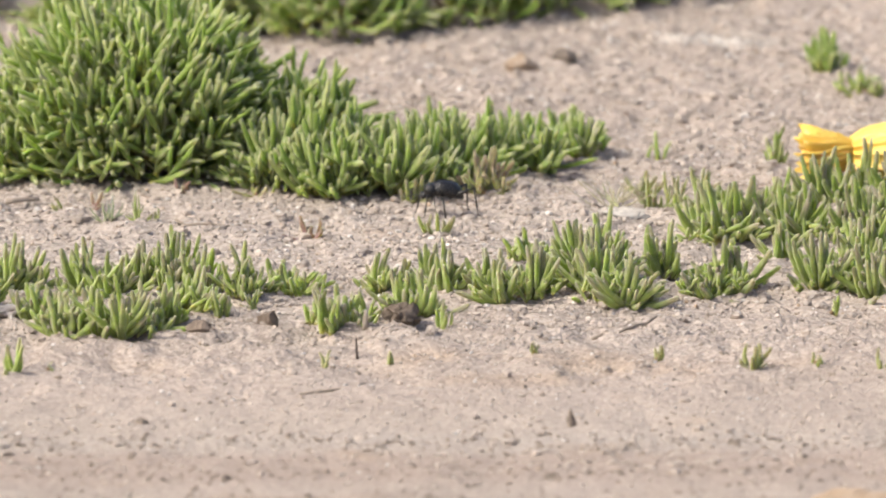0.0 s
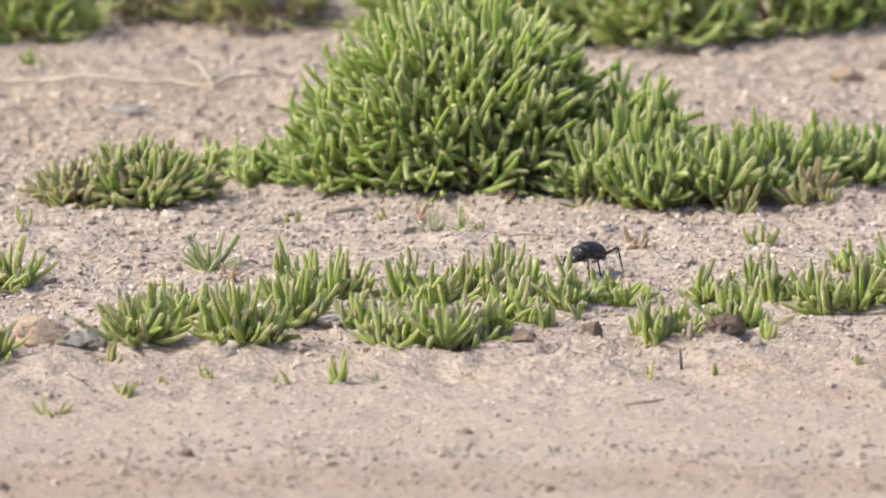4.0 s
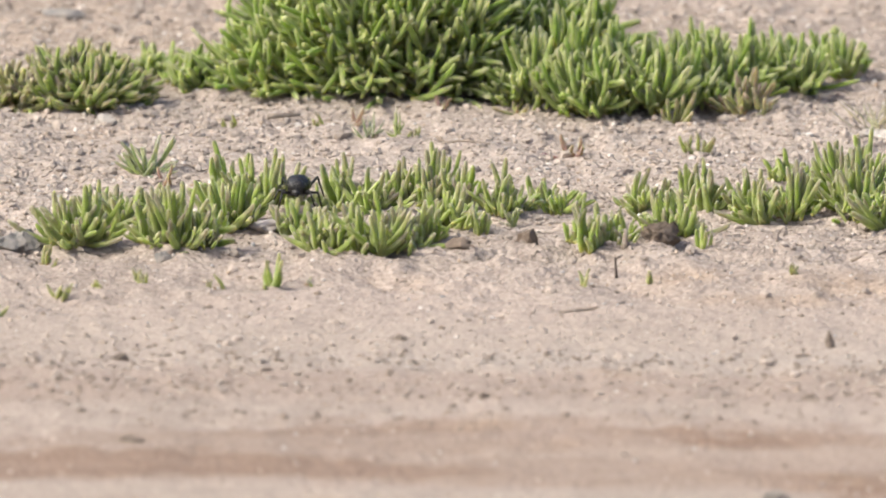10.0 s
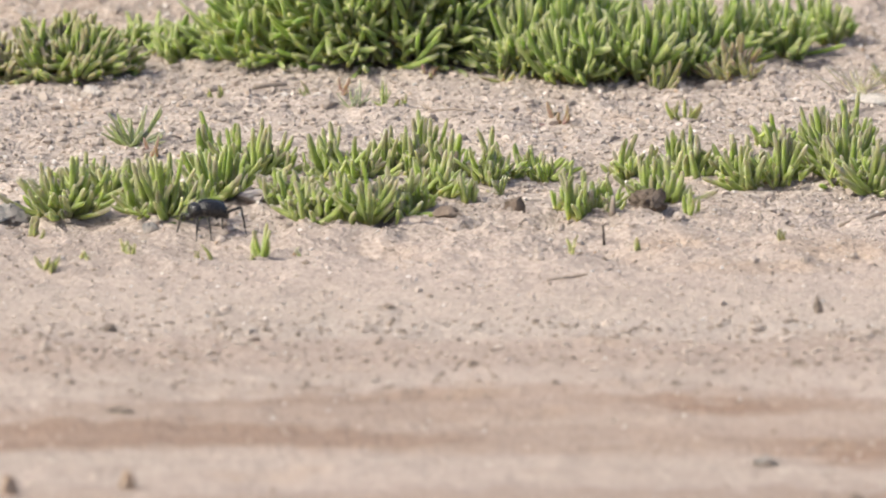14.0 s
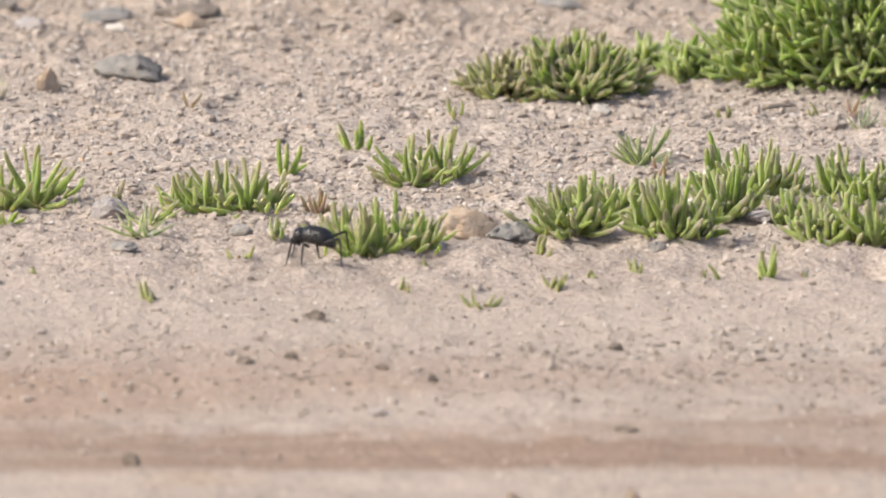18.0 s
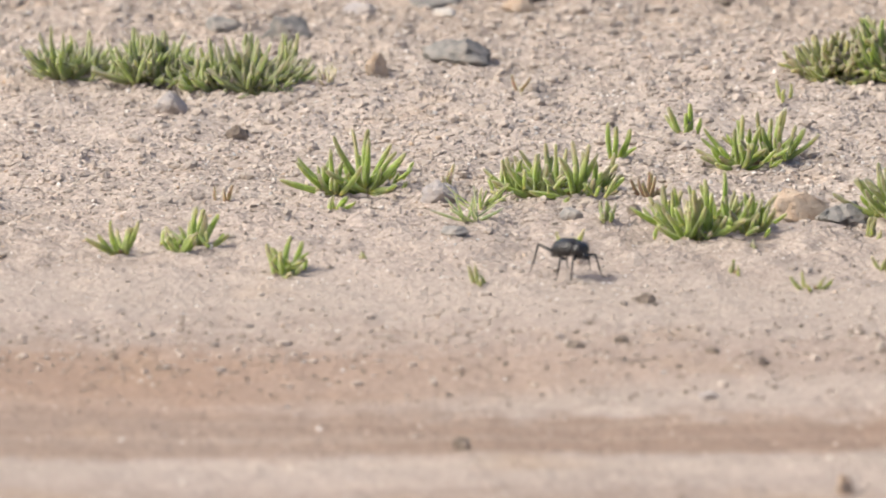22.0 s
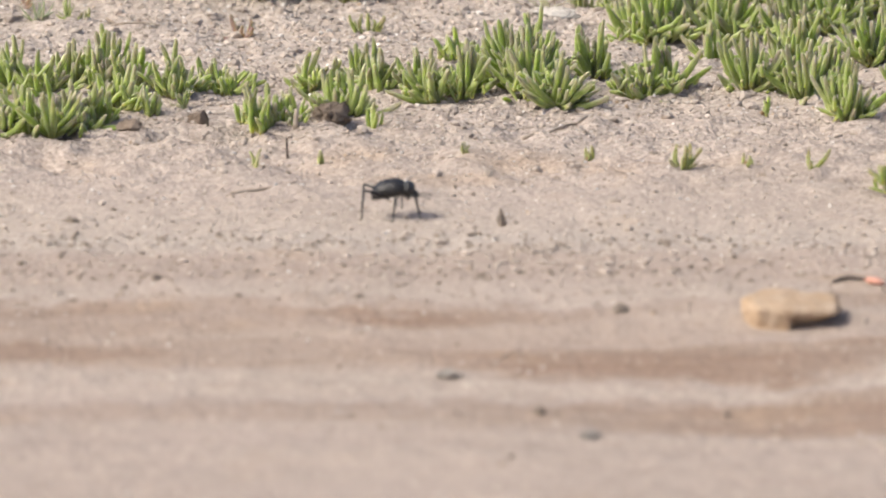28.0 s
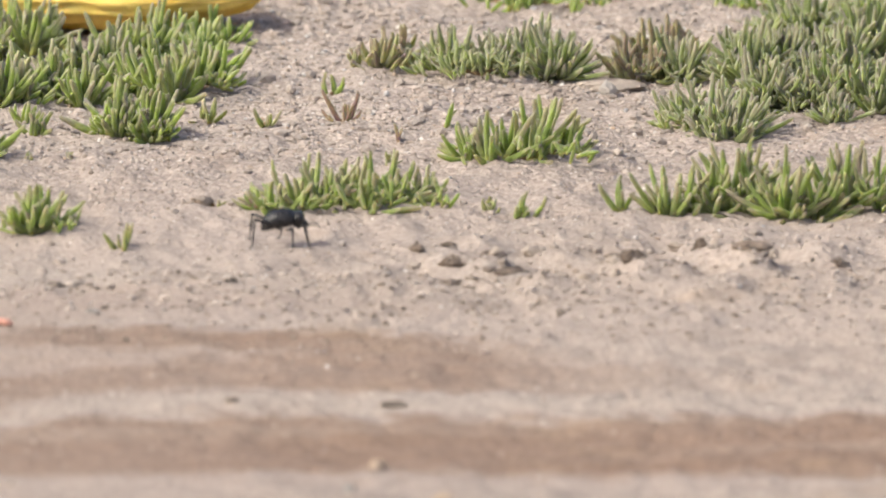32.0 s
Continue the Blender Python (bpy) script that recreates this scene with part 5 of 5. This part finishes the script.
def build_beetle():
    thing = new("darkling_beetle")
    thing.scale = (0.91,) * 3
    body = part("wing_case", rounded("wing_case", 0.0096, 0.0064, 0.0054, SHELL, shell), thing, pose(-0.0030, 0, 0.0134, 0, -10, 0), "black granular domed wing case")
    for side in (-1, 1):
        edge = [(0.0088 * blunt(math.cos(a), 0.80), side * 0.0060 * math.sin(a) ** 0.9, -0.0006 - 0.0030 * max(-math.cos(a), 0) ** 2.5) for a in [math.pi * k / 12 for k in range(1, 12)]]
        part("rim", tube(edge, [0.0003] * 11, 5, SHELL, "rim"), body)
    seam = [Vector(shell(Vector((math.cos(a), 0, math.sin(a))), 0.0096, 0.0064, 0.0054)) for a in [math.pi * (0.10 + 0.82 * k / 12) for k in range(13)]]
    part("seam", tube(seam, [0.0002] * 13, 5, LEG, "seam"), body)
    part("thorax", rounded("thorax", 0.0038, 0.0050, 0.0042, SHELL, collar, 4), thing, pose(0.0066, 0, 0.0138, 0, 14, 0), "black finely pitted thorax with a dull sheen")
    head = part("head", rounded("head", 0.0023, 0.0022, 0.0019, SHELL, egg, 3), thing, pose(0.0098, 0, 0.0114, 0, 56, 0))
    for side in (-1, 1):
        part("eye", rounded("eye", 0.0004, 0.0004, 0.0006, LEG, egg, 2), head, pose(0.0004, side * 0.0020, 0.0004))
        horn = [(0.0012, side * 0.0012, 0.0), (0.0020, side * 0.0026, 0.0022), (0.0034, side * 0.0040, 0.0044), (0.0056, side * 0.0050, 0.0060)]
        part("antenna", tube(horn, [0.00028, 0.00026, 0.00026, 0.00034], 6, LEG, "antenna"), head)
    spec = ((0.0060, 0.0030, 0.0096, 0.0036, 0.0044, 0.0020, 0.0062, 0.0066), (0.0010, 0.0042, 0.0090, 0.0008, 0.0062, 0.0014, 0.0000, 0.0088),
            (-0.0030, 0.0042, 0.0096, -0.0126, 0.0052, 0.0050, -0.0138, 0.0074))
    for number, (cx, cy, cz, kx, ky, kz, fx, fy) in enumerate(spec):
        for side in (-1, 1):
            hip = Vector((cx, side * cy, cz))
            knee, toe = Vector((kx, side * ky, kz)), Vector((fx, side * fy, -cz))
            thigh = tube([(0, 0, 0), knee * 0.5 + Vector((0, 0, 0.0006)), knee], [0.0006, 0.00085, 0.00062], 7, LEG, "thigh")
            leg = part("leg", thigh, thing, Matrix.Translation(hip), "long thin black leg")
            ankle = knee.lerp(toe, 0.72)
            part("shin", tube([knee, knee.lerp(ankle, 0.5), ankle], [0.0006, 0.00048, 0.00042], 6, LEG, "shin"), leg)
            out = Vector((math.copysign(0.0016, fx - cx), side * 0.0008, 0.0001))
            part("foot", tube([ankle, knee.lerp(toe, 0.95), toe + Vector((0, 0, 0.0003)), toe + out * 0.9], [0.00034, 0.00028, 0.00026, 0.0002], 6, LEG, "foot"), leg)
            LEGS.append((leg, hip, number, side))
    tagged(thing, "black long-legged darkling beetle walking over sandy soil", "beetle")
    return thing


beetle = build_beetle()


def at(x, y, heading):
    """The beetle's pose on the soil, heading in degrees from +x."""
    return pose(x, y, floor_at(x, y) + 0.0006, 0, 0, heading)


def motions():
    walk(beetle, [
        (0, at(0.1494, 0.3414, 192)), (0.5, at(0.1288, 0.3194, 192)), (1, at(0.1095, 0.3147, 218)), (1.5, at(0.0868, 0.3114, 188)),
        (2, at(0.0554, 0.2830, 186)), (2.5, at(0.0450, 0.2763, 228)), (4.5, at(0.0643, 0.1862, 225)), (5, at(0.0539, 0.1747, 195)),
        (5.5, at(0.0400, 0.1330, 215)), (6.2, at(0.0150, 0.1000, 205)),
        (7, at(-0.0040, 0.0950, 170)), (7.6, at(-0.0220, 0.1260, 165)), (8, at(-0.0378, 0.1571, 222)),
        (8.5, at(-0.0326, 0.1746, 228)), (9, at(-0.0414, 0.1608, 232)), (9.5, at(-0.0439, 0.1329, 245)), (10, at(-0.0453, 0.1325, 265)),
        (10.5, at(-0.0382, 0.1110, 300)), (11, at(-0.0180, 0.0953, 312)), (12, at(0.0122, 0.0760, 300)), (12.5, at(-0.0059, 0.0696, 240)),
        (13, at(-0.0182, 0.0550, 225)), (13.5, at(-0.0502, 0.0229, 205)), (15.5, at(-0.1350, -0.0090, 203)), (16, at(-0.1517, -0.0287, 198)),
        (16.5, at(-0.1801, -0.0371, 195)), (17, at(-0.2075, -0.0410, 197)), (17.5, at(-0.2346, -0.0473, 182)), (18, at(-0.2646, -0.0299, 168)),
        (18.5, at(-0.2898, -0.0088, 168)), (19, at(-0.3152, -0.0020, 170)), (19.5, at(-0.3457, 0.0070, 202)), (20, at(-0.3419, -0.0119, 268)),
        (20.5, at(-0.3381, -0.0293, 280)), (21, at(-0.3349, -0.0490, 284)), (21.5, at(-0.3212, -0.0705, 300)), (22, at(-0.2943, -0.0980, 318)),
        (22.5, at(-0.2676, -0.1008, 352)), (23, at(-0.2482, -0.0869, 398)), (23.5, at(-0.2208, -0.1055, 378)), (24, at(-0.1901, -0.1034, 352)),
        (24.5, at(-0.1517, -0.0977, 362)), (26.5, at(0.0062, -0.1404, 352)), (27, at(0.0541, -0.1322, 356)), (27.5, at(0.0986, -0.1484, 352)),
        (28, at(0.1484, -0.1575, 354)), (28.5, at(0.1943, -0.1643, 358)), (29, at(0.2377, -0.1683, 361)), (29.5, at(0.2849, -0.1602, 364)),
        (30, at(0.3249, -0.1458, 364)), (30.5, at(0.3677, -0.1525, 356)), (31, at(0.4131, -0.1632, 356)), (31.5, at(0.4461, -0.1574, 362)),
        (32, at(0.4927, -0.1450, 364)),
    ])
    # an alternating tripod gait
    for leg, hip, number, side in LEGS:
        phase = 0.0 if (number + (side > 0)) % 2 else math.pi
        rows = []
        for i in range(321):
            t = i / 10
            a = 2 * math.pi * 1.7 * t + phase
            swing, raised = 13 * math.sin(a), max(math.cos(a), 0)
            rows.append((t, pose(*hip, side * 9 * raised, 0, -side * swing)))
        walk(leg, rows)


motions()
